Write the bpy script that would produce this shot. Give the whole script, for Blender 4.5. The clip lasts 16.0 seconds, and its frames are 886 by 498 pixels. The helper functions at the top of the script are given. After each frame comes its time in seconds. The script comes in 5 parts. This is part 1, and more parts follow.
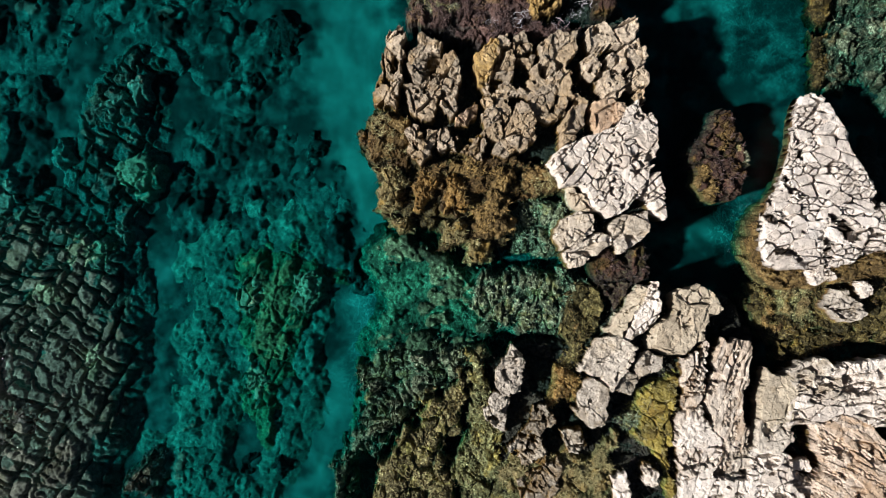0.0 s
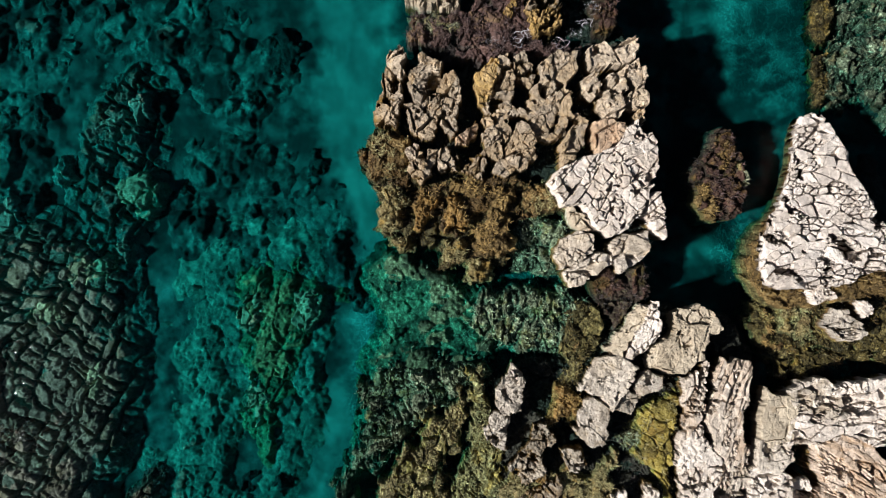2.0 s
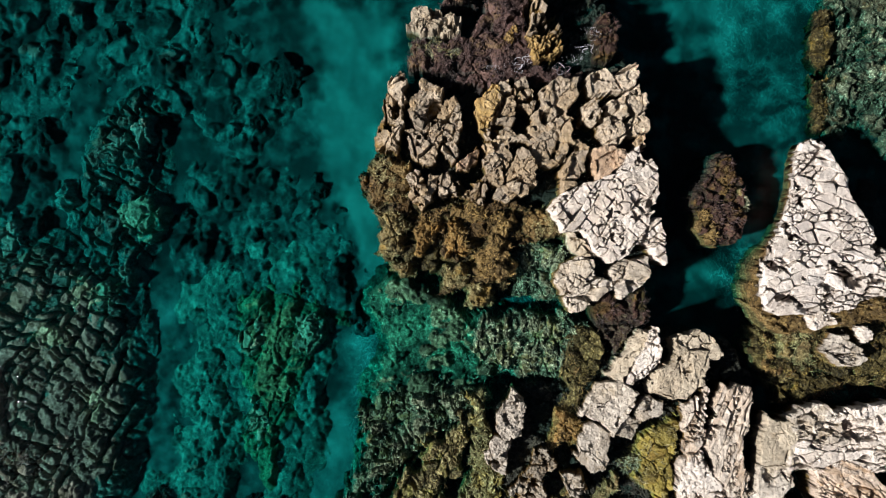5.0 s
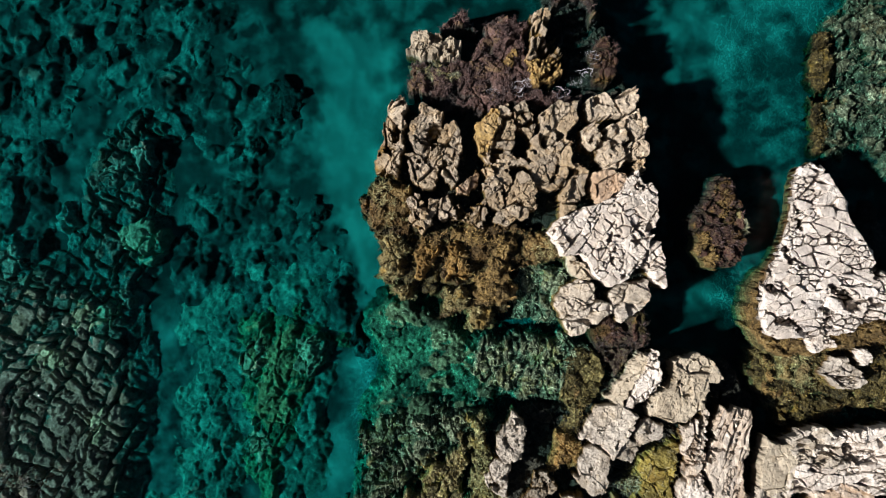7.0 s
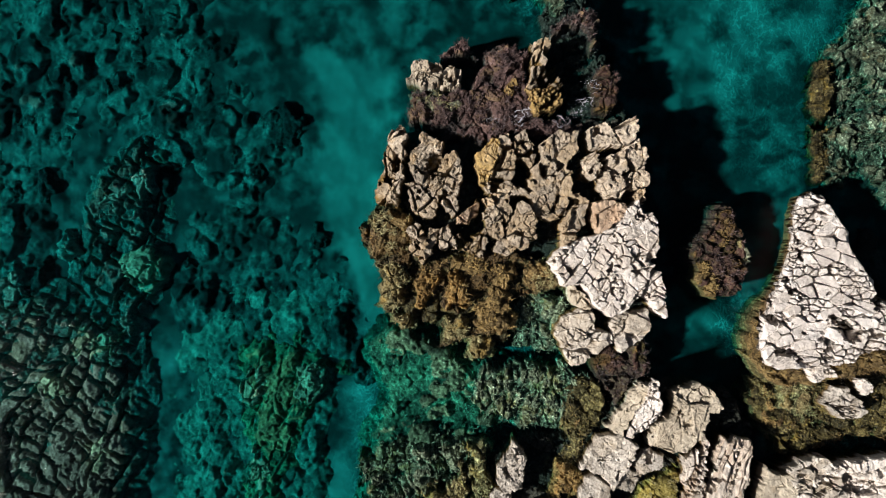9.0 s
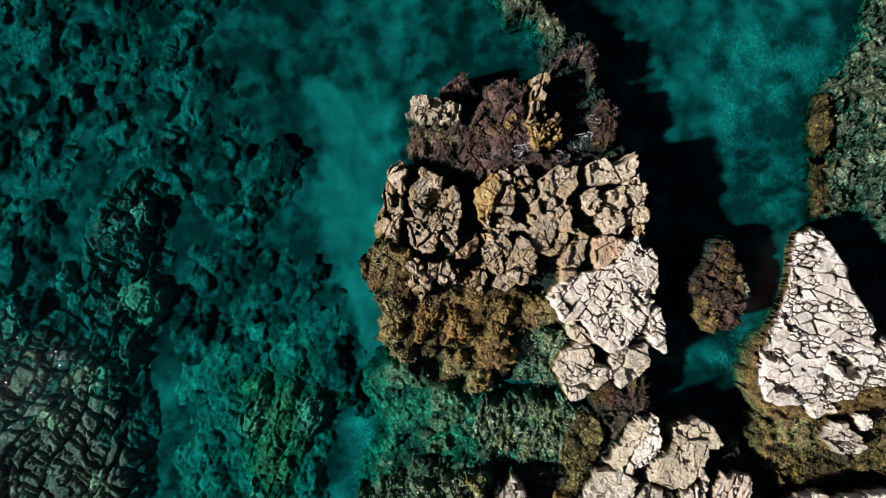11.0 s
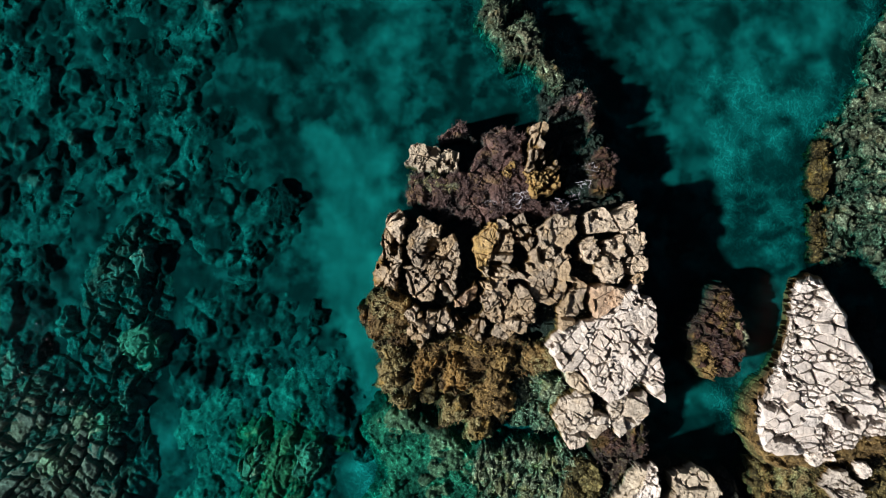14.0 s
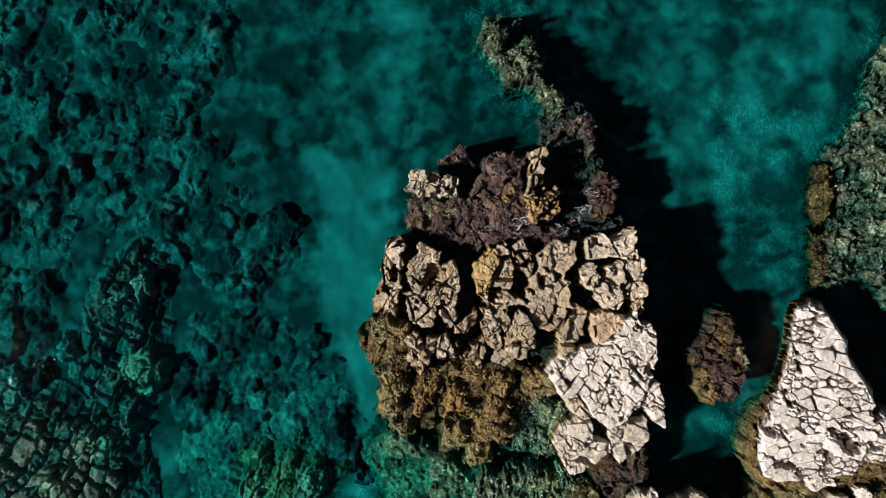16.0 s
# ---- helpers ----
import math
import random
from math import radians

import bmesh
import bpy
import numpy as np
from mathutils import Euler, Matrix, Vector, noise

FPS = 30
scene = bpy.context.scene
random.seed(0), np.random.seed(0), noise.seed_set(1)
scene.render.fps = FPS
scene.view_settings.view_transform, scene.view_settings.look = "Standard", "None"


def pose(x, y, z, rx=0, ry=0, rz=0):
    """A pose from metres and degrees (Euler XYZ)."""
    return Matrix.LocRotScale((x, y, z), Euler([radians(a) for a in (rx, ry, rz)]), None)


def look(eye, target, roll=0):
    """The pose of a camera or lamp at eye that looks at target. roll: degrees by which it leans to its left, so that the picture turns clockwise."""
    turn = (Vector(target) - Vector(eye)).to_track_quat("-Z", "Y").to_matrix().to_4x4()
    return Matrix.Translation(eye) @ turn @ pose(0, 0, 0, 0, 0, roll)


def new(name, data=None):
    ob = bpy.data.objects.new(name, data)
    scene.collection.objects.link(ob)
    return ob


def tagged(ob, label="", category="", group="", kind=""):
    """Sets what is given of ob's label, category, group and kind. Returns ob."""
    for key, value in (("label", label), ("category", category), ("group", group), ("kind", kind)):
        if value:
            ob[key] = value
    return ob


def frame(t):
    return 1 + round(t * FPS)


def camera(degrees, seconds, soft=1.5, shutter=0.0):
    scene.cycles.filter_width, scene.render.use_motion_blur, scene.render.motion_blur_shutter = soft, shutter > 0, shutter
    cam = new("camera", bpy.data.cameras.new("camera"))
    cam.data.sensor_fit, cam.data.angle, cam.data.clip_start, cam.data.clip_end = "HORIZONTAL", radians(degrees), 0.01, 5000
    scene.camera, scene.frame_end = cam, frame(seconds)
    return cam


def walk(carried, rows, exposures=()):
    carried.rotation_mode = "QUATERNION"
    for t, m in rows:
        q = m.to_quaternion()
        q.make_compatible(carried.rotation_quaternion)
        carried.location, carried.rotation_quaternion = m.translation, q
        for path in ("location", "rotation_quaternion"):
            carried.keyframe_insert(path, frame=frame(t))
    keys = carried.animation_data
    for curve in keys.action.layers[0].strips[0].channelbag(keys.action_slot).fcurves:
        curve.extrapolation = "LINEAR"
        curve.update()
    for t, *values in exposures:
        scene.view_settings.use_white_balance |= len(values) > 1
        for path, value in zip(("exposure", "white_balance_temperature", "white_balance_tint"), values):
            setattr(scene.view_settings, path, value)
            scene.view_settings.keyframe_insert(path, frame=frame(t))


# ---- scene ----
cam = camera(72.0, 16.0, soft=1.25)
METRES, EYE, TILT, LEAN, TURN = 7.2, 20.75, -90.0, 0.0, 0.0
EXPOSURE = 0.74
ROWS = [
    (0.0, 0.0, 0.0, 0.0, 0.0, 0.0, -0.0),
    (0.5, 0.0002, 0.0004, 0.0228, -0.01, -0.02, -0.0),
    (1.0, 0.0014, -0.0008, 0.044, 0.03, 0.06, -0.01),
    (1.5, 0.0006, -0.001, 0.0685, 0.02, 0.0, 0.0),
    (2.0, 0.001, -0.0021, 0.0896, 0.05, 0.01, 0.0),
    (2.5, 0.0013, -0.0036, 0.1089, 0.08, 0.0, -0.01),
    (3.0, 0.0012, -0.0049, 0.1251, 0.09, 0.03, -0.01),
    (3.5, 0.0004, -0.006, 0.1394, 0.09, 0.06, -0.02),
    (4.0, 0.0002, -0.0088, 0.1644, 0.12, 0.04, -0.02),
    (6.5, 0.0007, -0.0154, 0.287, 0.13, -0.12, 0.04),
    (7.0, 0.001, -0.0171, 0.3228, 0.15, -0.09, 0.07),
    (7.5, 0.0019, -0.0173, 0.3595, 0.18, -0.15, 0.08),
    (8.0, 0.0024, -0.0173, 0.3964, 0.2, -0.15, 0.09),
    (8.5, 0.0029, -0.0165, 0.4302, 0.21, -0.18, 0.08),
    (9.0, 0.0031, -0.0163, 0.463, 0.21, -0.14, 0.07),
    (11.5, 0.0079, -0.014, 0.661, 0.21, -0.11, 0.04),
    (12.0, 0.0101, -0.0145, 0.693, 0.25, -0.12, 0.05),
    (12.5, 0.0124, -0.0151, 0.7298, 0.29, -0.16, 0.09),
    (13.0, 0.0135, -0.0144, 0.7777, 0.28, -0.13, 0.11),
    (13.5, 0.0166, -0.0147, 0.8146, 0.32, -0.16, 0.12),
    (14.0, 0.0177, -0.0146, 0.8508, 0.31, -0.13, 0.12),
    (14.5, 0.0206, -0.0147, 0.8982, 0.37, -0.21, 0.19),
    (15.0, 0.0228, -0.0146, 0.9369, 0.41, -0.26, 0.2),
    (15.5, 0.0259, -0.0136, 0.9759, 0.45, -0.41, 0.25),
    (16.0, 0.0288, -0.0115, 0.9982, 0.49, -0.66, 0.28),
]
walk(cam, [(t, pose(0, 0, EYE, TILT, LEAN, TURN) @ pose(METRES * x, METRES * y, METRES * z, 90 + pitch, roll, yaw)) for t, x, y, z, yaw, pitch, roll in ROWS],
     exposures=[(0.0, EXPOSURE), (16.0, EXPOSURE)])

# ---- light ----
SUN_ELEVATION = 34.5                      # degrees
SHADOW_WAY = Vector((185.0, 55.0))        # shadows fall this way over the ground
flat = SHADOW_WAY.normalized() * math.cos(radians(SUN_ELEVATION))
sun_way = Vector((flat.x, flat.y, -math.sin(radians(SUN_ELEVATION))))
sun = new("sun", bpy.data.lights.new("sun", "SUN"))
sun.data.energy, sun.data.angle, sun.data.color = 5.0, radians(3.0), (1.0, 0.955, 0.905)
sun.matrix_world = look((-12, -4, 12), Vector((-12, -4, 12)) + sun_way)

world = bpy.data.worlds.new("sky")
scene.world = world
world.use_nodes = True
sky = world.node_tree.nodes.new("ShaderNodeTexSky")
sky.sky_type, sky.sun_disc = "NISHITA", False
sky.sun_elevation = radians(SUN_ELEVATION)
sky.sun_rotation = math.atan2(-sun_way.x, -sun_way.y)
back = world.node_tree.nodes["Background"]
back.inputs["Strength"].default_value = 0.015
world.node_tree.links.new(sky.outputs[0], back.inputs["Color"])

# ---- materials ----
def start(name):
    mat = bpy.data.materials.new(name)
    mat.use_nodes = True
    nt = mat.node_tree
    return mat, nt, nt.nodes["Principled BSDF"]


def node(nt, kind, **given):
    n = nt.nodes.new("ShaderNode" + kind)
    for key, value in given.items():
        n.inputs[key.replace("_", " ")].default_value = value
    return n


def noise_of(nt, vector, scale, detail=6.0, rough=0.6, distortion=0.0):
    n = node(nt, "TexNoise", Scale=scale, Detail=detail, Roughness=rough, Distortion=distortion)
    nt.links.new(vector, n.inputs["Vector"])
    return n.outputs["Fac"]


def ramp_of(nt, value, low, high, to_low=0.0, to_high=1.0):
    n = node(nt, "MapRange", From_Min=low, From_Max=high, To_Min=to_low, To_Max=to_high)
    nt.links.new(value, n.inputs["Value"])
    return n.outputs["Result"]


def blend(nt, fac, a, b, kind="MIX"):
    n = nt.nodes.new("ShaderNodeMix")
    n.data_type, n.blend_type = "RGBA", kind
    for socket, value in ((n.inputs["Factor"], fac), (n.inputs["A"], a), (n.inputs["B"], b)):
        if isinstance(value, bpy.types.NodeSocket):
            nt.links.new(value, socket)
        elif isinstance(value, tuple):
            socket.default_value = (*value, 1.0)
        else:
            socket.default_value = value
    return n.outputs["Result"]


def sums(nt, kind, a, b):
    n = nt.nodes.new("ShaderNodeMath")
    n.operation = kind
    for socket, value in zip(n.inputs, (a, b)):
        if isinstance(value, bpy.types.NodeSocket):
            nt.links.new(value, socket)
        else:
            socket.default_value = value
    return n.outputs[0]


def relief(nt, shader, value, strength, distance):
    n = node(nt, "Bump", Strength=strength, Distance=distance)
    nt.links.new(value, n.inputs["Height"])
    nt.links.new(n.outputs[0], shader.inputs["Normal"])


def place(nt, stretch=(1, 1, 1), turn=0.0):
    """World position, turned about z and stretched."""
    g = nt.nodes.new("ShaderNodeNewGeometry")
    m = nt.nodes.new("ShaderNodeMapping")
    m.inputs["Rotation"].default_value[2] = radians(turn)
    m.inputs["Scale"].default_value = stretch
    nt.links.new(g.outputs["Position"], m.inputs["Vector"])
    s = nt.nodes.new("ShaderNodeSeparateXYZ")
    nt.links.new(g.outputs["Position"], s.inputs[0])
    return m.outputs[0], s.outputs["Z"]


def crack_net(nt, vector, scale, much):
    """Hairline cracks: how far each place lies from the nearest, in cells; cracked only in patches."""
    warp = node(nt, "TexNoise", Scale=4.0, Detail=3.0)
    nt.links.new(vector, warp.inputs["Vector"])
    v = nt.nodes.new("ShaderNodeTexVoronoi")
    v.feature = "DISTANCE_TO_EDGE"
    v.inputs["Scale"].default_value = scale
    nt.links.new(blend(nt, 0.09, vector, warp.outputs["Color"], "LINEAR_LIGHT"), v.inputs["Vector"])
    return sums(nt, "ADD", v.outputs["Distance"], ramp_of(nt, noise_of(nt, vector, 1.3, 3), 0.5 - 0.2 * much, 0.62, 0.0, 0.06))


def limestone(name, pale, mid, stain, stained=0.5, dark=0.3, turn=0.0, long=1.0, tide=0.16,
              rim=((0.10, 0.065, 0.028), (0.19, 0.115, 0.03))):
    """Weathered sea-cliff limestone: pale and mid tones, mineral stains, grain; weed-browned at the water's edge."""
    mat, nt, sh = start(name)
    pos, z = place(nt, (1, long, 1), turn)
    colour = blend(nt, ramp_of(nt, noise_of(nt, pos, 1.1, 5), 0.38, 0.62), pale, mid)
    colour = blend(nt, ramp_of(nt, noise_of(nt, pos, 2.3, 7, 0.65, 0.4), 0.62 - 0.2 * stained, 0.72), colour, stain)
    fine = noise_of(nt, pos, 26.0, 8, 0.75)
    patch = noise_of(nt, pos, 4.5, 6, 0.68, 0.5)
    colour = blend(nt, 1.0, colour, blend(nt, ramp_of(nt, patch, 0.38, 0.62), (1 - 0.9 * dark, 1 - 0.93 * dark, 1 - 0.96 * dark), (1.06, 1.05, 1.03)), "MULTIPLY")
    pits = noise_of(nt, pos, 9.0, 8, 0.72, 0.6)
    colour = blend(nt, ramp_of(nt, pits, 0.36, 0.5, 1.5 * dark, 0.0), colour, (0.16, 0.13, 0.10))
    colour = blend(nt, 1.0, colour, blend(nt, ramp_of(nt, fine, 0.3, 0.7), (0.9 - 0.4 * dark, 0.89 - 0.4 * dark, 0.88 - 0.4 * dark), (1.08, 1.07, 1.06)), "MULTIPLY")
    specks = noise_of(nt, pos, 15.0, 5, 0.6, 0.3)
    colour = blend(nt, ramp_of(nt, specks, 0.60, 0.67, 0.0, 1.4 * dark), colour, (0.085, 0.068, 0.052))
    hair = crack_net(nt, pos, 3.4, 0.35)
    colour = blend(nt, ramp_of(nt, hair, 0.006, 0.024, 0.15 + 0.5 * dark, 0.0), colour, (0.10, 0.08, 0.06))
    info = nt.nodes.new("ShaderNodeObjectInfo")
    colour = blend(nt, ramp_of(nt, info.outputs["Random"], 0.55, 1.0, 0.0, 0.9 * stained), colour, stain)
    colour = blend(nt, 1.0, colour, blend(nt, info.outputs["Random"], (1.08, 1.08, 1.08), (0.84, 0.82, 0.80)), "MULTIPLY")
    edge = sums(nt, "ADD", z, ramp_of(nt, noise_of(nt, pos, 1.6, 6, 0.7), 0.3, 0.7, -0.16, 0.16))
    weed = blend(nt, ramp_of(nt, noise_of(nt, pos, 7.0, 6), 0.4, 0.62), *rim)
    colour = blend(nt, ramp_of(nt, edge, tide, tide + 0.22, 1.0, 0.0), colour, weed)
    nt.links.new(colour, sh.inputs["Base Color"])
    sh.inputs["Roughness"].default_value = 0.86
    sh.inputs["Specular IOR Level"].default_value = 0.25
    height = sums(nt, "ADD", fine, sums(nt, "MULTIPLY", pits, 1.6))
    height = sums(nt, "SUBTRACT", height, ramp_of(nt, specks, 0.57, 0.66, 0.0, 1.2))
    height = sums(nt, "ADD", height, ramp_of(nt, hair, 0.0, 0.04, -1.2, 0.0))
    relief(nt, sh, height, 0.7, 0.035)
    return mat


def weedy(name, low, mid, high, scale=11.0, stretch=(1, 1, 1), turn=0.0, wet=0.75, bumpy=0.9, blots=0.0, blot=0.55, warm=None, mottle=0.0):
    """Rock under a coat of seaweed and turf: three tones in tufts."""
    mat, nt, sh = start(name)
    pos, z = place(nt, stretch, turn)
    tufts = noise_of(nt, pos, scale, 9, 0.75, 0.8)
    patch = noise_of(nt, pos, 1.5, 5, 0.6, 0.5)
    colour = blend(nt, ramp_of(nt, patch, 0.4, 0.6), low, mid)
    colour = blend(nt, ramp_of(nt, tufts, 0.50, 0.58), colour, high)
    colour = blend(nt, ramp_of(nt, noise_of(nt, pos, 0.55 * scale, 8, 0.72, 0.5), 0.34, 0.46, 0.85, 0.0), colour, tuple(c * 0.18 for c in low))
    if warm:
        colour = blend(nt, ramp_of(nt, noise_of(nt, pos, 1.2, 6, 0.65, 0.9), 0.52, 0.62, 0.0, 0.8), colour, warm)
    if mottle:
        wide = ramp_of(nt, noise_of(nt, pos, 3.6, 4, 0.55, 0.4), 0.38, 0.64)
        colour = blend(nt, mottle, colour, blend(nt, wide, tuple(c * 0.12 for c in low), tuple(c * 1.25 for c in mid)))
    if blots:
        weed = ramp_of(nt, noise_of(nt, pos, blot, 4, 0.55, 0.3), 0.44, 0.57, 0.0, blots)
        colour = blend(nt, weed, colour, tuple(c * 0.16 for c in low))
    info = nt.nodes.new("ShaderNodeObjectInfo")
    colour = blend(nt, 1.0, colour, blend(nt, info.outputs["Random"], (0.62, 0.62, 0.62), (1.16, 1.16, 1.16)), "MULTIPLY")
    nt.links.new(colour, sh.inputs["Base Color"])
    sh.inputs["Roughness"].default_value = wet
    sh.inputs["Specular IOR Level"].default_value = 0.2
    relief(nt, sh, tufts, bumpy, 0.06)
    return mat


WHITE = limestone("white_limestone", (0.79, 0.735, 0.69), (0.67, 0.615, 0.57), (0.50, 0.40, 0.30), 0.25, 0.15, tide=0.08)
PALE = limestone("pale_grey_limestone", (0.71, 0.66, 0.60), (0.54, 0.495, 0.44), (0.44, 0.365, 0.26), 0.4, 0.27, tide=0.0)
GREY = limestone("grey_limestone", (0.56, 0.52, 0.47), (0.40, 0.37, 0.33), (0.38, 0.31, 0.21), 0.35, 0.3, tide=0.04)
TAN = limestone("tan_limestone", (0.57, 0.485, 0.385), (0.36, 0.31, 0.245), (0.54, 0.40, 0.235), 0.6, 0.45)
BUFF = limestone("buff_limestone", (0.67, 0.575, 0.465), (0.50, 0.43, 0.345), (0.61, 0.47, 0.30), 0.5, 0.38)
OCHRE = limestone("ochre_limestone", (0.52, 0.36, 0.13), (0.44, 0.30, 0.13), (0.56, 0.42, 0.22), 0.5, 0.35)
ROSE = limestone("rose_limestone", (0.56, 0.42, 0.30), (0.50, 0.34, 0.22), (0.60, 0.48, 0.38), 0.5, 0.25)
FOOTED = limestone("footed_white_limestone", (0.80, 0.75, 0.715), (0.70, 0.65, 0.615), (0.60, 0.52, 0.45), 0.2, 0.17, tide=0.46, rim=((0.075, 0.047, 0.022), (0.21, 0.13, 0.05)))
RUSTY = limestone("rusty_white_limestone", (0.74, 0.63, 0.54), (0.60, 0.50, 0.42), (0.50, 0.33, 0.19), 0.5, 0.25)
STRATA = limestone("bedded_limestone", (0.80, 0.735, 0.67), (0.62, 0.555, 0.49), (0.46, 0.33, 0.22), 0.5, 0.32, turn=-14, long=0.35)
SMOOTH = limestone("smooth_tan_limestone", (0.50, 0.445, 0.36), (0.40, 0.35, 0.275), (0.44, 0.36, 0.26), 0.3, 0.05, tide=-0.3)
SLATY = limestone("weathered_limestone", (0.56, 0.525, 0.46), (0.30, 0.28, 0.24), (0.30, 0.235, 0.155), 0.4, 0.5)

BROWN = weedy("brown_weed_rock", (0.05, 0.034, 0.017), (0.105, 0.067, 0.024), (0.23, 0.16, 0.075), blots=0.55, blot=0.9, warm=(0.235, 0.13, 0.035))
UMBER = weedy("umber_weed_rock", (0.045, 0.028, 0.012), (0.10, 0.06, 0.021), (0.23, 0.15, 0.055), 12.0, blots=0.5, blot=1.1, warm=(0.26, 0.145, 0.03))
KELP = weedy("kelp_brown_rock", (0.135, 0.088, 0.042), (0.25, 0.165, 0.075), (0.46, 0.36, 0.18), 11.0, blots=0.3, blot=1.0, warm=(0.27, 0.21, 0.05))
OLIVE = weedy("olive_weed_rock", (0.13, 0.095, 0.042), (0.20, 0.155, 0.058), (0.42, 0.37, 0.19), 13.0, blots=0.4, blot=0.9, warm=(0.27, 0.18, 0.045))
AMBER = weedy("amber_weed_rock", (0.11, 0.07, 0.026), (0.19, 0.125, 0.042), (0.36, 0.27, 0.125), 11.0, blots=0.55, blot=1.2, mottle=0.2)
GOLD = weedy("golden_weed_rock", (0.20, 0.11, 0.03), (0.30, 0.175, 0.05), (0.46, 0.33, 0.14), 10.0, blots=0.5, blot=1.3, mottle=0.2)
MOSS = weedy("yellow_moss_rock", (0.14, 0.115, 0.026), (0.26, 0.205, 0.04), (0.43, 0.375, 0.14), 9.0, blots=0.35, blot=1.4, mottle=0.2, warm=(0.22, 0.145, 0.035))
TURF = weedy("green_turf_rock", (0.085, 0.09, 0.055), (0.18, 0.19, 0.115), (0.46, 0.48, 0.33), 12.0, blots=0.5, blot=1.8, warm=(0.19, 0.17, 0.06))
PURPLE = weedy("purple_turf_rock", (0.055, 0.031, 0.029), (0.11, 0.064, 0.054), (0.21, 0.14, 0.13), 14.0, blots=0.5, blot=1.0, warm=(0.17, 0.115, 0.06))
MAROON = weedy("maroon_turf_rock", (0.035, 0.017, 0.015), (0.06, 0.03, 0.024), (0.11, 0.08, 0.05), 12.0, blots=0.4, blot=1.2, warm=(0.14, 0.085, 0.025))
REEF = weedy("grey_green_reef", (0.15, 0.13, 0.105), (0.255, 0.228, 0.185), (0.46, 0.43, 0.365), 10.0, bumpy=1.0, blots=0.3, blot=0.9, mottle=0.42, warm=(0.15, 0.135, 0.07))
TEAL = weedy("pale_reef_flat", (0.165, 0.17, 0.13), (0.29, 0.295, 0.215), (0.50, 0.51, 0.38), 5.0, bumpy=0.5, blots=0.55, blot=0.7, mottle=0.45)
GREEN = weedy("green_turf_reef", (0.19, 0.185, 0.08), (0.32, 0.31, 0.14), (0.56, 0.56, 0.31), 8.0, blots=0.55, blot=1.0, mottle=0.4)
LAGOON = weedy("green_lagoon_reef", (0.075, 0.095, 0.05), (0.155, 0.19, 0.105), (0.33, 0.39, 0.235), 5.0, bumpy=0.5, blots=0.75, blot=1.0, mottle=0.2)
SHOAL = weedy("dark_shoal_reef", (0.08, 0.088, 0.055), (0.16, 0.175, 0.11), (0.38, 0.40, 0.28), 12.0, blots=0.6, blot=1.6, warm=(0.15, 0.10, 0.04))
SUNKEN = weedy("sunken_block", (0.17, 0.18, 0.15), (0.31, 0.33, 0.26), (0.52, 0.54, 0.44), 7.0, mottle=0.3)
PALE_GREEN = weedy("pale_green_block", (0.22, 0.235, 0.15), (0.37, 0.39, 0.25), (0.54, 0.56, 0.40), 7.0, blots=0.2, blot=1.4, mottle=0.25)
# Near-black coat of the mounds, block shadows among them put in as colour.
INKY = weedy("inky_patch", (0.014, 0.018, 0.016), (0.02, 0.026, 0.022), (0.045, 0.05, 0.04), 6.0)
# Near-black rock: the shade of clefts and gaps is put into its colour.
SHADE_ROCK = weedy("shade_dark_rock", (0.03, 0.024, 0.02), (0.05, 0.04, 0.03), (0.10, 0.08, 0.065), 10.0)
DEEP = weedy("deep_reef", (0.075, 0.085, 0.07), (0.18, 0.195, 0.16), (0.30, 0.31, 0.25), 4.0, bumpy=0.15, blots=0.95, blot=0.8, mottle=0.6)
RUST = weedy("rusty_weed_reef", (0.13, 0.065, 0.045), (0.20, 0.105, 0.07), (0.36, 0.25, 0.18), 9.0, blots=0.4, blot=1.2)


def sea_floor():
    """Sea bed: silt with soft dark patches of weed, and drifts of pale sand where the bed carries them."""
    mat, nt, sh = start("sea_floor")
    pos, z = place(nt)
    drift = noise_of(nt, pos, 1.6, 3, 0.5, 0.15)
    silt = blend(nt, ramp_of(nt, drift, 0.38, 0.62), (0.02, 0.024, 0.022), (0.135, 0.14, 0.12))
    sand = blend(nt, ramp_of(nt, noise_of(nt, pos, 0.8, 2, 0.45, 0.2), 0.36, 0.64), (0.19, 0.185, 0.16), (0.31, 0.30, 0.255))
    carried = nt.nodes.new("ShaderNodeAttribute")
    carried.attribute_name = "sandy"
    mixed = sums(nt, "ADD", carried.outputs["Fac"], ramp_of(nt, noise_of(nt, pos, 0.9, 3, 0.5, 0.2), 0.3, 0.7, -0.35, 0.35))
    colour = blend(nt, ramp_of(nt, mixed, 0.2, 0.8), silt, sand)
    patch = noise_of(nt, pos, 0.6, 3, 0.5, 0.1)
    weed = sums(nt, "MULTIPLY", ramp_of(nt, patch, 0.48, 0.62), ramp_of(nt, mixed, 0.3, 0.9, 0.9, 0.1))
    colour = blend(nt, weed, colour, (0.022, 0.028, 0.025))
    nt.links.new(colour, sh.inputs["Base Color"])
    sh.inputs["Roughness"].default_value = 0.95
    sh.inputs["Specular IOR Level"].default_value = 0.1
    relief(nt, sh, noise_of(nt, pos, 5.0, 4), 0.25, 0.04)
    return mat


FLOOR = sea_floor()


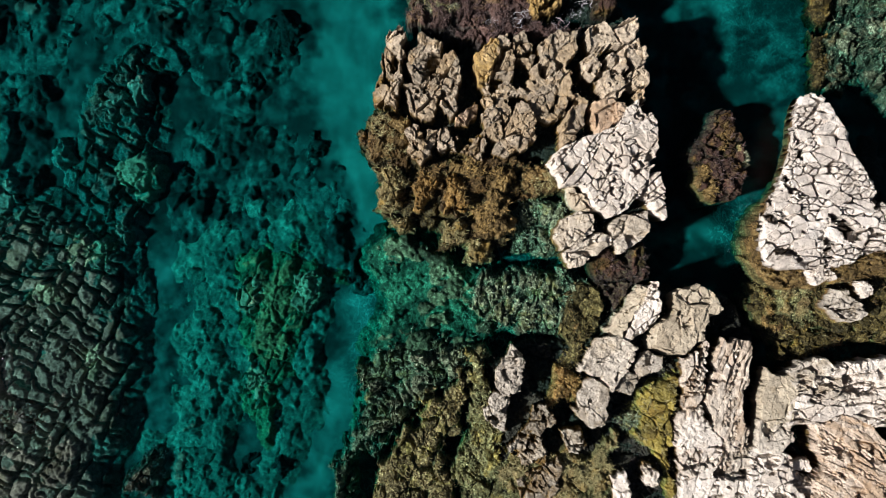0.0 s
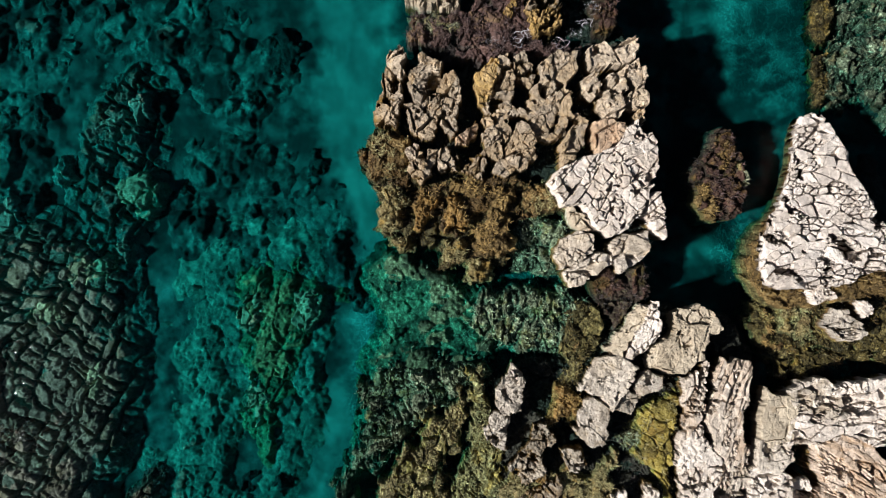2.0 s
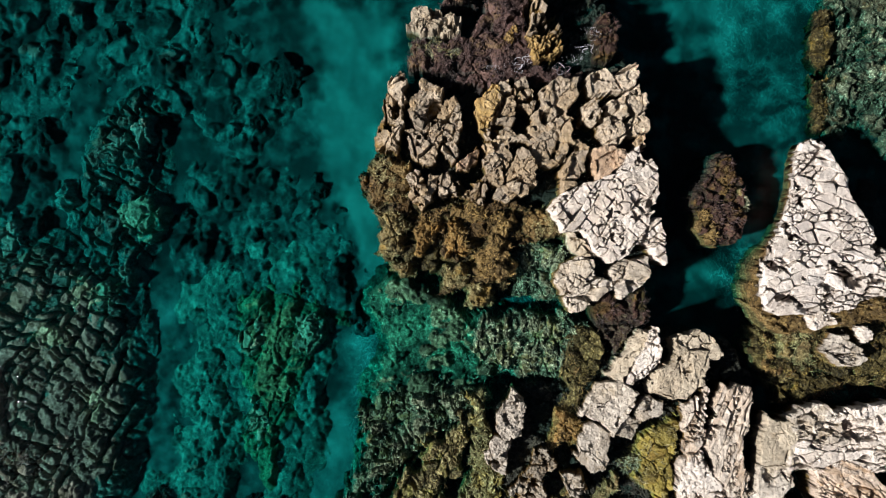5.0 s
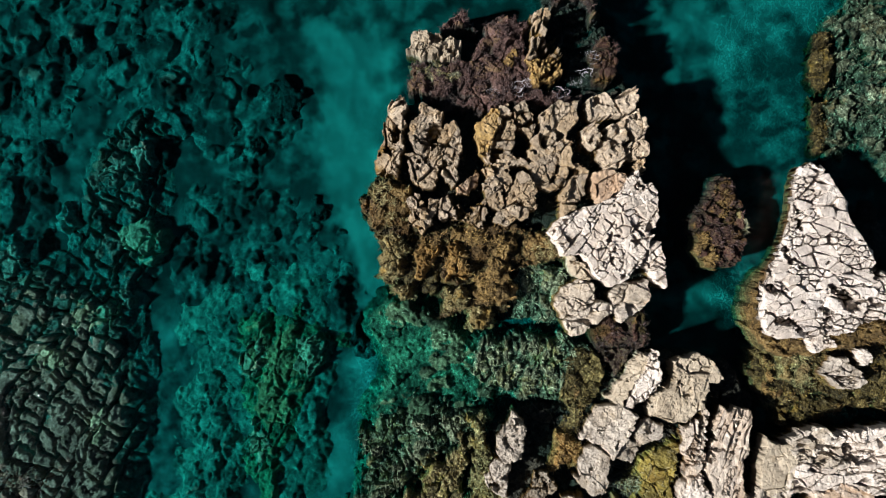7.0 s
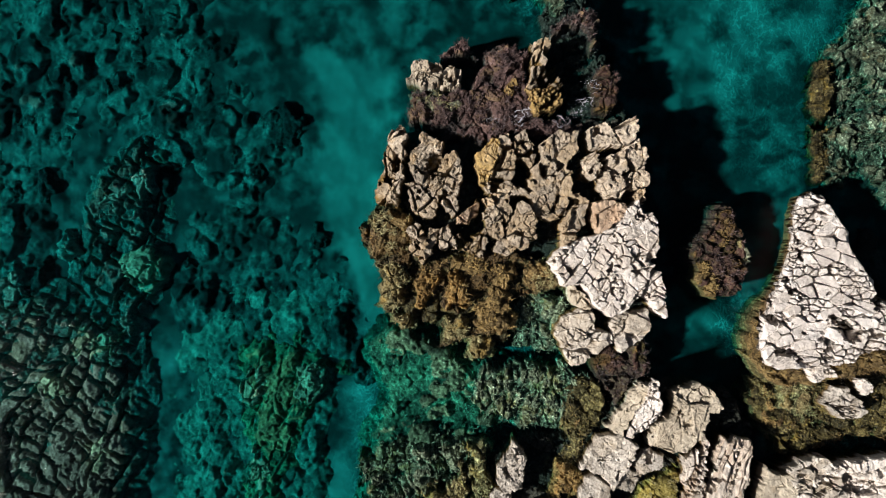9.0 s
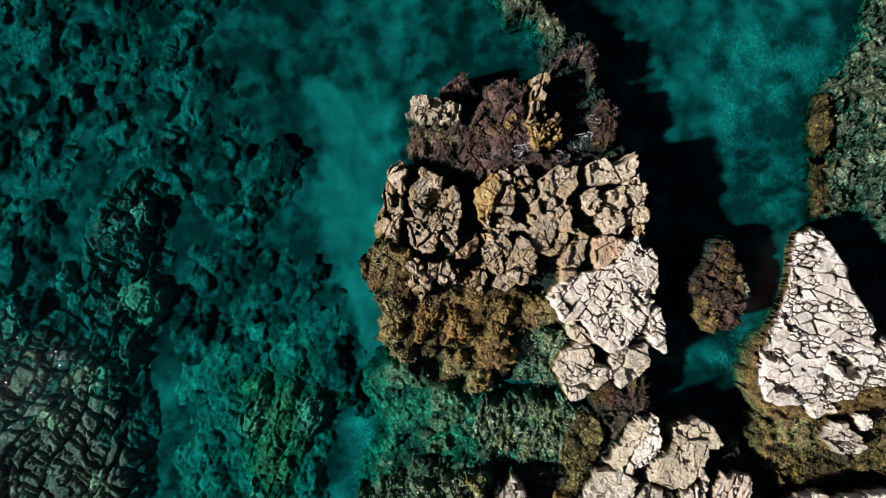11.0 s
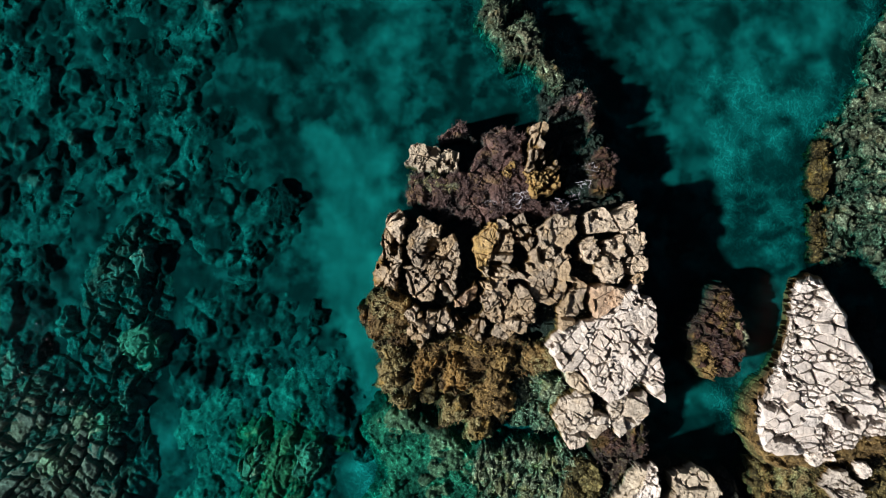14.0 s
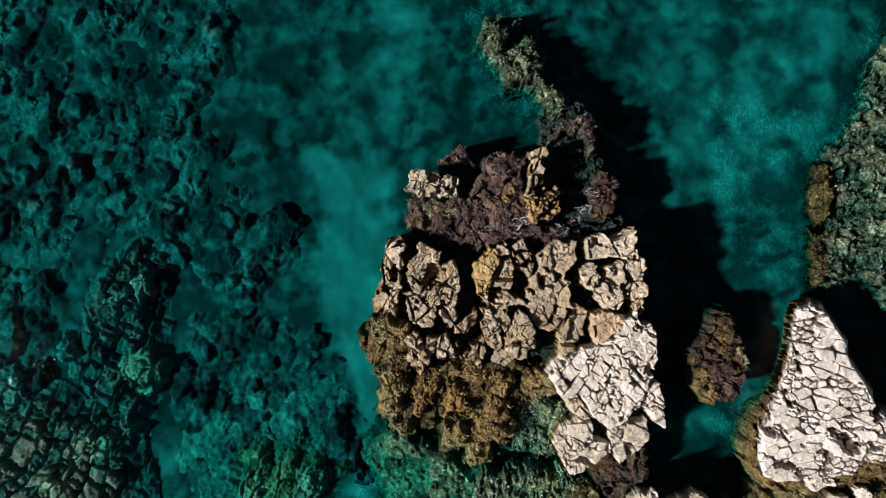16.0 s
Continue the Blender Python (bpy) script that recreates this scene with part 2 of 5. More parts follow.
def water_sheet(name, tint, surface=False):
    """Clear water: light that passes is tinted; the top sheet also ripples, shines and has a light net painted into its
    tint.
    """
    mat, nt, sh = start(name)
    nt.nodes.remove(sh)
    out = nt.nodes["Material Output"]
    through_it = node(nt, "BsdfTransparent")
    through_it.inputs["Color"].default_value = (*tint, 1.0)
    if not surface:
        nt.links.new(through_it.outputs[0], out.inputs["Surface"])
        return mat
    pos, z = place(nt, (1, 0.8, 1), 20)
    warp = node(nt, "TexNoise", Scale=2.6, Detail=3.0)
    nt.links.new(pos, warp.inputs["Vector"])
    bent = blend(nt, 0.16, pos, warp.outputs["Color"], "LINEAR_LIGHT")
    swell = noise_of(nt, bent, 4.6, 2, 0.5, 0.4)
    lit = sums(nt, "ABSOLUTE", sums(nt, "SUBTRACT", swell, 0.5), 0.0)
    lit = sums(nt, "POWER", ramp_of(nt, lit, 0.0, 0.055, 1.0, 0.0), 2.0)
    # Caustic net painted into the tint: bright lines pass up to 2.2 times it.
    gentle = blend(nt, lit, tuple(0.93 * c for c in tint), tuple(1.09 * c for c in tint))
    strong = blend(nt, lit, tuple(0.78 * c for c in tint), tuple(2.2 * c for c in tint))
    shallow = nt.nodes.new("ShaderNodeAttribute")
    shallow.attribute_name = "shallow"
    nt.links.new(blend(nt, shallow.outputs["Fac"], gentle, strong), through_it.inputs["Color"])
    gloss = node(nt, "BsdfGlossy", Roughness=0.02)
    wave = noise_of(nt, pos, 13.0, 0, 0.5)
    bump = node(nt, "Bump", Strength=1.0, Distance=0.017)
    nt.links.new(wave, bump.inputs["Height"])
    nt.links.new(bump.outputs[0], gloss.inputs["Normal"])
    facing = node(nt, "LayerWeight", Blend=0.5)
    shine = ramp_of(nt, sums(nt, "POWER", facing.outputs["Facing"], 5.0), 0.0, 1.0, 0.012, 1.0)
    mix = node(nt, "MixShader")
    nt.links.new(shine, mix.inputs[0])
    nt.links.new(through_it.outputs[0], mix.inputs[1])
    nt.links.new(gloss.outputs[0], mix.inputs[2])
    nt.links.new(mix.outputs[0], out.inputs["Surface"])
    return mat


def frond(name, one, other):
    """Short seaweed: each blade its own tone between two."""
    mat, nt, sh = start(name)
    g = nt.nodes.new("ShaderNodeNewGeometry")
    nt.links.new(blend(nt, g.outputs["Random Per Island"], one, other), sh.inputs["Base Color"])
    sh.inputs["Roughness"].default_value = 0.6
    return mat


BROWN_FROND = frond("brown_frond", (0.025, 0.016, 0.008), (0.32, 0.21, 0.075))
OLIVE_FROND = frond("olive_frond", (0.09, 0.085, 0.03), (0.38, 0.34, 0.17))
GREEN_FROND = frond("green_frond", (0.06, 0.075, 0.04), (0.42, 0.45, 0.31))
MIXED_FROND = frond("mixed_frond", (0.02, 0.025, 0.012), (0.20, 0.205, 0.13))
GOLD_FROND = frond("gold_frond", (0.05, 0.03, 0.010), (0.42, 0.285, 0.10))
UMBER_FROND = frond("umber_frond", (0.018, 0.011, 0.005), (0.19, 0.12, 0.04))
DARK_FROND = frond("purple_frond", (0.016, 0.010, 0.010), (0.12, 0.078, 0.075))


# ---- shaping ----
def hashed(ix, iy, seed):
    n = (ix.astype(np.int64) * 374761393 + iy.astype(np.int64) * 668265263 + seed * 974634777) & 0xFFFFFFFF
    n = ((n ^ (n >> 13)) * 1274126177) & 0xFFFFFFFF
    n = ((n ^ (n >> 15)) * 2246822519) & 0xFFFFFFFF
    return ((n ^ (n >> 16)) & 0xFFFFFF) / float(0xFFFFFF)


def value_noise(x, y, seed):
    ix, iy = np.floor(x), np.floor(y)
    fx, fy = x - ix, y - iy
    fx, fy = fx * fx * fx * (fx * (fx * 6 - 15) + 10), fy * fy * fy * (fy * (fy * 6 - 15) + 10)
    a, b = hashed(ix, iy, seed), hashed(ix + 1, iy, seed)
    c, d = hashed(ix, iy + 1, seed), hashed(ix + 1, iy + 1, seed)
    return (a + (b - a) * fx) * (1 - fy) + (c + (d - c) * fx) * fy


def fbm(x, y, size, seed, octaves=4, keep=0.5):
    """Fractal noise about -1 to 1 whose largest bumps are size metres wide."""
    total, weight, power = 0.0, 0.0, 1.0
    for k in range(octaves):
        turn = 0.6 * k
        u = (x * math.cos(turn) - y * math.sin(turn)) * 2 ** k / size
        v = (x * math.sin(turn) + y * math.cos(turn)) * 2 ** k / size
        total = total + power * (2 * value_noise(u + 17 * k, v - 9 * k, seed + k) - 1)
        weight, power = weight + power, power * keep
    return total / weight * 1.6


def step(a, b, x):
    t = np.clip((x - a) / (b - a), 0, 1)
    return t * t * (3 - 2 * t)


def cells(x, y, size, angle, stretch, seed, jitter=0.96):
    """Broken blocks: the id of each place's block, metres to its nearest joint, and the place seen from the block's middle."""
    ca, sa = math.cos(radians(angle)), math.sin(radians(angle))
    u, v = (x * ca + y * sa) / (size * stretch), (-x * sa + y * ca) / size
    iu, iv = np.floor(u), np.floor(v)
    best = np.full(u.shape, 1e9)
    second = np.full(u.shape, 1e9)
    c1u = c1v = c2u = c2v = np.zeros(u.shape)
    for du in (-1, 0, 1):
        for dv in (-1, 0, 1):
            cu, cv = iu + du, iv + dv
            pu = cu + 0.5 + jitter * (hashed(cu, cv, seed) - 0.5)
            pv = cv + 0.5 + jitter * (hashed(cu, cv, seed + 7) - 0.5)
            d = (pu - u) ** 2 + (pv - v) ** 2
            near, mid = d < best, (d >= best) & (d < second)
            c2u, c2v = np.where(near, c1u, np.where(mid, pu, c2u)), np.where(near, c1v, np.where(mid, pv, c2v))
            second = np.where(near, best, np.where(mid, d, second))
            c1u, c1v, best = np.where(near, pu, c1u), np.where(near, pv, c1v), np.where(near, d, best)
    gap = np.sqrt((c2u - c1u) ** 2 + (c2v - c1v) ** 2) + 1e-6
    joint = (second - best) / (2 * gap) * size
    ids = (np.floor(c1u).astype(np.int64) + 5000) * 10000 + np.floor(c1v).astype(np.int64) + 5000
    return ids, joint, (u - c1u) * size * stretch, (v - c1v) * size


def courses(x, y, size, angle, stretch, seed, jitter=0.8):
    """Bedded rock: beds of uneven thickness cut by staggered cross joints; gives what cells() gives."""
    ca, sa = math.cos(radians(angle)), math.sin(radians(angle))
    u, v = x * ca + y * sa, -x * sa + y * ca
    v = v / size + 0.45 * fbm(u, v, 6 * size, seed + 41, 3)
    zero = np.zeros(u.shape)

    def split(w, salt, other):
        """The piece that w falls into between jittered bounds, and its two bounds."""
        def bound(k):
            return k + 0.8 * jitter * (hashed(k, other, seed + salt) - 0.5)
        k = np.floor(w)
        k = np.where(w < bound(k), k - 1, np.where(w >= bound(k + 1), k + 1, k))
        return k, bound(k), bound(k + 1)

    row, v0, v1 = split(v, 3, zero)
    length = size * stretch * (0.55 + 0.9 * hashed(row, zero, seed + 11))
    w = u / length + 9 * hashed(row, zero, seed + 13) + 0.5 * (v - v0) * (hashed(row, zero, seed + 17) - 0.5) + 0.10 * fbm(x, y, 0.5, seed + 19, 2)
    col, w0, w1 = split(w, 5, row)
    joint = np.minimum(np.minimum(v - v0, v1 - v) * size, np.minimum(w - w0, w1 - w) * length)
    ids = (row.astype(np.int64) + 5000) * 10000 + col.astype(np.int64) + 5000
    return ids, joint, (w - (w0 + w1) / 2) * length, (v - (v0 + v1) / 2) * size


def rand_of(ids, seed):
    return hashed(ids // 10000, ids % 10000, seed)


def inside(outline, x, y):
    """Metres inside an outline (negative: outside)."""
    dist = np.full(x.shape, 1e9)
    odd = np.zeros(x.shape, bool)
    for (ax, ay), (bx, by) in zip(outline, outline[1:] + outline[:1]):
        ex, ey = bx - ax, by - ay
        t = np.clip(((x - ax) * ex + (y - ay) * ey) / (ex * ex + ey * ey + 1e-9), 0, 1)
        dist = np.minimum(dist, (x - ax - t * ex) ** 2 + (y - ay - t * ey) ** 2)
        if ay != by:
            odd ^= ((ay > y) != (by > y)) & (x < ex * (y - ay) / (by - ay) + ax)
    return np.where(odd, 1, -1) * np.sqrt(dist)


def mesh_of(name, verts, quads, mat, smooth=False):
    me = bpy.data.meshes.new(name)
    me.vertices.add(len(verts))
    me.vertices.foreach_set("co", np.asarray(verts, np.float32).ravel())
    me.loops.add(quads.size)
    me.loops.foreach_set("vertex_index", quads.astype(np.int32).ravel())
    me.polygons.add(len(quads))
    me.polygons.foreach_set("loop_start", np.arange(0, quads.size, 4, dtype=np.int32))
    me.polygons.foreach_set("use_smooth", np.full(len(quads), smooth))
    me.update(calc_edges=True)
    me.materials.append(mat)
    return me


def with_sides(verts, quads, depth):
    """Adds sides that go down from the rim of a piece."""
    a = quads.ravel()
    b = np.roll(quads, -1, axis=1).ravel()
    count = len(verts) + 1
    lone = ~np.isin(a * count + b, b * count + a)
    a, b = a[lone], b[lone]
    rim = np.unique(np.concatenate([a, b]))
    lower = np.zeros(len(verts), np.int64)
    lower[rim] = np.arange(len(rim)) + len(verts)
    upper = lower + len(rim)
    down = verts[rim].copy()
    down[:, 2] -= depth
    return np.vstack([verts, down, verts[rim]]), np.vstack([quads, np.stack([upper[b], upper[a], lower[a], lower[b]], 1)])


SEEDS = iter(range(11, 100000, 13))


PLAIN = dict(cell=0.5, angle=0.0, stretch=1.0, edge=0.07, grow=0.045, bend=0.06, crease=0.04, pits=0.04, split=0.7, shatter=0.45, joint=0.045, deep=0.22, uneven=0.10, tilt=(0.0, 0.0), swell=0.06,
             rough=0.022, ragged=0.12, broad=0.7, fine=0.42, grid=0.023, lean=0.11, dome=0.0, smooth=False,
             tufts=0, sprig=None, seed=None, jitter=0.96, round=0.0, profile=3.2, gate=0.12, holes=0.0, hole=0.75, cut=0.46, beds=False, vary=0.0, under=(0.0, 0.0), nubs=1.6, humps=(), grit=0.008, even=False)


def humps(x, y, size, angle, share, flat, seed):
    """Scattered boulders, 0 to 1 high: uneven in size and outline, some places bare; flat ones have broken tops."""
    wx, wy = x + 0.22 * size * fbm(x, y, 0.9 * size, seed, 4, 0.6), y + 0.22 * size * fbm(x, y, 0.9 * size, seed + 1, 4, 0.6)
    ids, e, du, dv = cells(wx, wy, size, angle, 1.35, seed + 2)
    reach = size * (0.26 + 0.34 * rand_of(ids, seed + 3))
    r = np.clip(1 - (np.abs(du / 1.35) ** 2.4 + np.abs(dv) ** 2.4) / reach ** 2.4, 0, 1)
    tall = (0.35 + 0.65 * rand_of(ids, seed + 4)) * (rand_of(ids, seed + 5) < share)
    tip = 1 + 1.1 * ((rand_of(ids, seed + 6) - 0.5) * du + (rand_of(ids, seed + 7) - 0.5) * dv) / size
    return tall * tip * step(0.0, 1.0, 1.25 * flat * r) * step(0.0, 0.12 * size, e)


def column(outline, top, base=None, mat=None, **given):
    """One mass of broken rock over an outline: numbers for blocks()."""
    return {**PLAIN, "outline": outline, "top": top, "base": base, "mat": mat, **given}


def blocks(parent, c, name="block"):
    """Builds a column as blocks of rock, each an object under its thing."""
    seed = c["seed"] or next(SEEDS)
    xs, ys = [p[0] for p in c["outline"]], [p[1] for p in c["outline"]]
    g, m = c["grid"], 0.1 + c["ragged"]
    nx, ny = int((max(xs) - min(xs) + 2 * m) / g) + 2, int((max(ys) - min(ys) + 2 * m) / g) + 2
    x, y = np.meshgrid(min(xs) - m + g * np.arange(nx), min(ys) - m + g * np.arange(ny))
    r = c["ragged"]
    wx = x + r * fbm(x, y, c["broad"], seed, 5, 0.55)
    wy = y + r * fbm(x, y, c["broad"], seed + 31, 5, 0.55)
    d = inside(c["outline"], wx, wy) + c["grow"] + (0.03 if c["edge"] < 0.2 else 0.0) * fbm(x, y, 0.16, seed + 40, 2)
    bent_x = x + c["bend"] * fbm(x, y, 0.5 + 2 * c["bend"], seed + 3, 4)
    bent_y = y + c["bend"] * fbm(x, y, 0.5 + 2 * c["bend"], seed + 4, 4)
    if c["vary"]:
        bent_x, bent_y = bent_x + c["vary"] * fbm(x, y, 3.0, seed + 27, 1), bent_y + c["vary"] * fbm(x, y, 3.0, seed + 28, 1)
    ids, e, du, dv = (courses if c["beds"] else cells)(bent_x, bent_y, c["cell"], c["angle"], c["stretch"], seed, c["jitter"])
    ids2, e2, du2, dv2 = cells(wx, wy, c["cell"] * c["fine"], c["angle"] + (17 if c["stretch"] < 2 else 3), 1.0 + 0.6 * (c["stretch"] - 1), seed + 5)
    mx, my = sum(xs) / len(xs), sum(ys) / len(ys)
    h = c["top"] + c["tilt"][0] * (x - mx) + c["tilt"][1] * (y - my) + c["swell"] * fbm(x, y, 1.6, seed + 8, 3)
    h += c["uneven"] * (2 * rand_of(ids, seed + 1) - 1)
    h += c["lean"] * ((rand_of(ids, seed + 2) - 0.5) * du + (rand_of(ids, seed + 6) - 0.5) * dv)
    h += (rand_of(ids, seed + 60) < c["shatter"]) * 0.5 * c["uneven"] * (2 * rand_of(ids2, seed + 9) - 1) + c["lean"] * 0.8 * ((rand_of(ids2, seed + 10) - 0.5) * du2 + (rand_of(ids2, seed + 12) - 0.5) * dv2)
    h += c["rough"] * fbm(x, y, 0.30, seed + 14, 4, 0.7)
    h += c["grit"] * fbm(x, y, 0.13, seed + 18, 2, 0.7)
    h -= c["crease"] * (1 - np.abs(fbm(wx, wy, 0.55, seed + 20, 4, 0.6))) ** 14
    h -= c["pits"] * step(0.25, 0.6, fbm(wx, wy, 0.38, seed + 22, 3, 0.6))
    wide = c["joint"] * (0.7 + 0.6 * value_noise(x * 1.9, y * 1.9, seed + 15)) if c["even"] else c["joint"] * (0.18 + 3.4 * value_noise(x * 1.9, y * 1.9, seed + 15) ** 2.8)
    h -= c["deep"] * (1 - step(wide * 0.25, wide * 1.3, e)) * step(c["gate"], c["gate"] + 0.33, value_noise(x * 1.7, y * 1.7, seed + 16))
    for k, (size, high, share, flat) in enumerate(c["humps"]):
        h += high * humps(x, y, size, c["angle"], share, flat, seed + 200 + 20 * k)
    if c["holes"]:
        h -= c["holes"] * step(c["cut"], c["cut"] + 0.05, fbm(wx, wy, c["hole"], seed + 25, 4, 0.62))
    if c["round"]:
        h -= c["round"] * np.minimum((du ** 2 + dv ** 2) / (0.5 * c["cell"]) ** 2, 1.6)
    h -= c["split"] * c["deep"] * (1 - step(0.004, 0.028, e2)) * (rand_of(ids, seed + 60) < c["shatter"])
    if c["dome"]:
        h -= c["dome"] * (1 - step(0.0, 0.45 * c["cell"], e)) ** 1.5
    p = np.clip(d / c["edge"], 0, 1)
    p = np.clip(p + c["nubs"] * p * (1 - p) * fbm(x, y, 0.26, seed + 70, 3, 0.6), 0, 1)
    h = c["base"] + (h - c["base"]) * (1 - (1 - p) ** c["profile"])
    slope_y, slope_x = np.gradient(d, g)
    steep = slope_x ** 2 + slope_y ** 2 + 0.05
    rim = d < 0.7 * g
    x, y = np.where(rim, x - d * slope_x / steep, x), np.where(rim, y - d * slope_y / steep, y)
    h = np.where(rim, c["base"], h)
    sunk = np.maximum(c["top"] - 0.12 - h, 0)
    x, y = x + c["under"][0] * sunk, y + c["under"][1] * sunk
    keep = d > -0.5 * g
    face = keep[:-1, :-1] & keep[1:, :-1] & keep[:-1, 1:] & keep[1:, 1:]
    iy, ix = np.nonzero(face)
    quads = np.stack([iy * nx + ix, iy * nx + ix + 1, (iy + 1) * nx + ix + 1, (iy + 1) * nx + ix], 1)
    verts = np.stack([x.ravel(), y.ravel(), h.ravel()], 1)
    owner = ids[iy, ix]
    small = max(12, int(0.012 / g ** 2))
    names, back_to, counts = np.unique(owner, return_inverse=True, return_counts=True)
    order = np.argsort(-counts)
    whole = [k for k in order[:300] if counts[k] >= small or k == order[0]]
    for k in whole:
        piece(parent, name, verts, quads[back_to == k], c["mat"], c["smooth"])
    if c["tufts"]:
        seaweed(parent, c, x, y, h, d, seed)
    return verts, quads[~np.isin(back_to, whole)], c["mat"]


def piece(parent, name, verts, quads, mat, smooth=False):
    used, fresh = np.unique(quads, return_inverse=True)
    v, q = with_sides(verts[used], fresh.reshape(-1, 4), 0.35)
    ob = new(name, mesh_of(name, v - np.array(parent.location), q, mat, smooth))
    ob.parent = parent
    return ob


def seaweed(parent, c, x, y, h, d, seed):
    """Sprigs of short weed all over a column: five bent blades each."""
    rng = np.random.default_rng(seed)
    iy, ix = np.nonzero(d > 0.05)
    n = int(c["tufts"] * len(iy) * c["grid"] ** 2)
    pick = rng.integers(0, len(iy), n)
    root = np.stack([x[iy, ix], y[iy, ix], h[iy, ix]], 1)[pick]
    clump = 0.55 * value_noise(root[:, 0] * 2.2, root[:, 1] * 2.2, seed + 50) + 0.45 * value_noise(root[:, 0] * 6.5, root[:, 1] * 6.5, seed + 51) > 0.47
    root = root[clump]
    verts, quads = [], []
    for k in range(5):
        a = rng.uniform(0, 2 * math.pi, len(root))
        long = rng.uniform(0.05, 0.17, len(root))
        out = np.stack([np.cos(a), np.sin(a), np.zeros(len(root))], 1)
        side = np.stack([-np.sin(a), np.cos(a), np.zeros(len(root))], 1) * 0.007
        up = np.array([0, 0, 1.0])
        mid = root + out * (0.45 * long)[:, None] + up * (0.55 * long)[:, None]
        tip = root + out * long[:, None] + up * (0.62 * long)[:, None]
        base = root - up * 0.02
        first = sum(len(v) for v in verts)
        verts += [base - side, base + side, mid + side, mid - side, tip + 0.4 * side, tip - 0.4 * side]
        i, m = first + np.arange(len(root)), len(root)
        quads += [np.stack([i, i + m, i + 2 * m, i + 3 * m], 1), np.stack([i + 3 * m, i + 2 * m, i + 4 * m, i + 5 * m], 1)]
    me = mesh_of("seaweed", np.vstack(verts) - np.array(parent.location), np.vstack(quads), c["sprig"])
    tagged(new("seaweed", me), kind="stuff").parent = parent


def thing(name, label, category, columns, group="", kind="", piece_name="block"):
    """A rock: an empty at its base that carries its blocks."""
    xs = [p[0] for c in columns for p in c["outline"]]
    ys = [p[1] for c in columns for p in c["outline"]]
    ob = new(name)
    ob.empty_display_size = 0.1
    ob.location = (round((min(xs) + max(xs)) / 2, 2), round((min(ys) + max(ys)) / 2, 2), min(c["base"] for c in columns))
    tagged(ob, label, category, group, kind)
    crumbs = [found for found in (blocks(ob, c, piece_name) for c in columns) if len(found[1])]
    if crumbs:
        rubble(ob, crumbs)
    return ob


def rubble(parent, crumbs):
    """The crumbs between a rock's blocks, too small to pick apart."""
    mats = list(dict.fromkeys(mat for v, q, mat in crumbs))
    verts, quads, which, n = [], [], [], 0
    for v, q, mat in crumbs:
        used, fresh = np.unique(q, return_inverse=True)
        v2, q2 = with_sides(v[used], fresh.reshape(-1, 4), 0.2)
        verts.append(v2)
        quads.append(q2 + n)
        which.append(np.full(len(q2), mats.index(mat), np.int32))
        n += len(v2)
    me = mesh_of("rubble", np.vstack(verts) - np.array(parent.location), np.vstack(quads), mats[0])
    for mat in mats[1:]:
        me.materials.append(mat)
    me.polygons.foreach_set("material_index", np.concatenate(which))
    ob = tagged(new("rubble", me), kind="stuff")
    ob.parent = parent


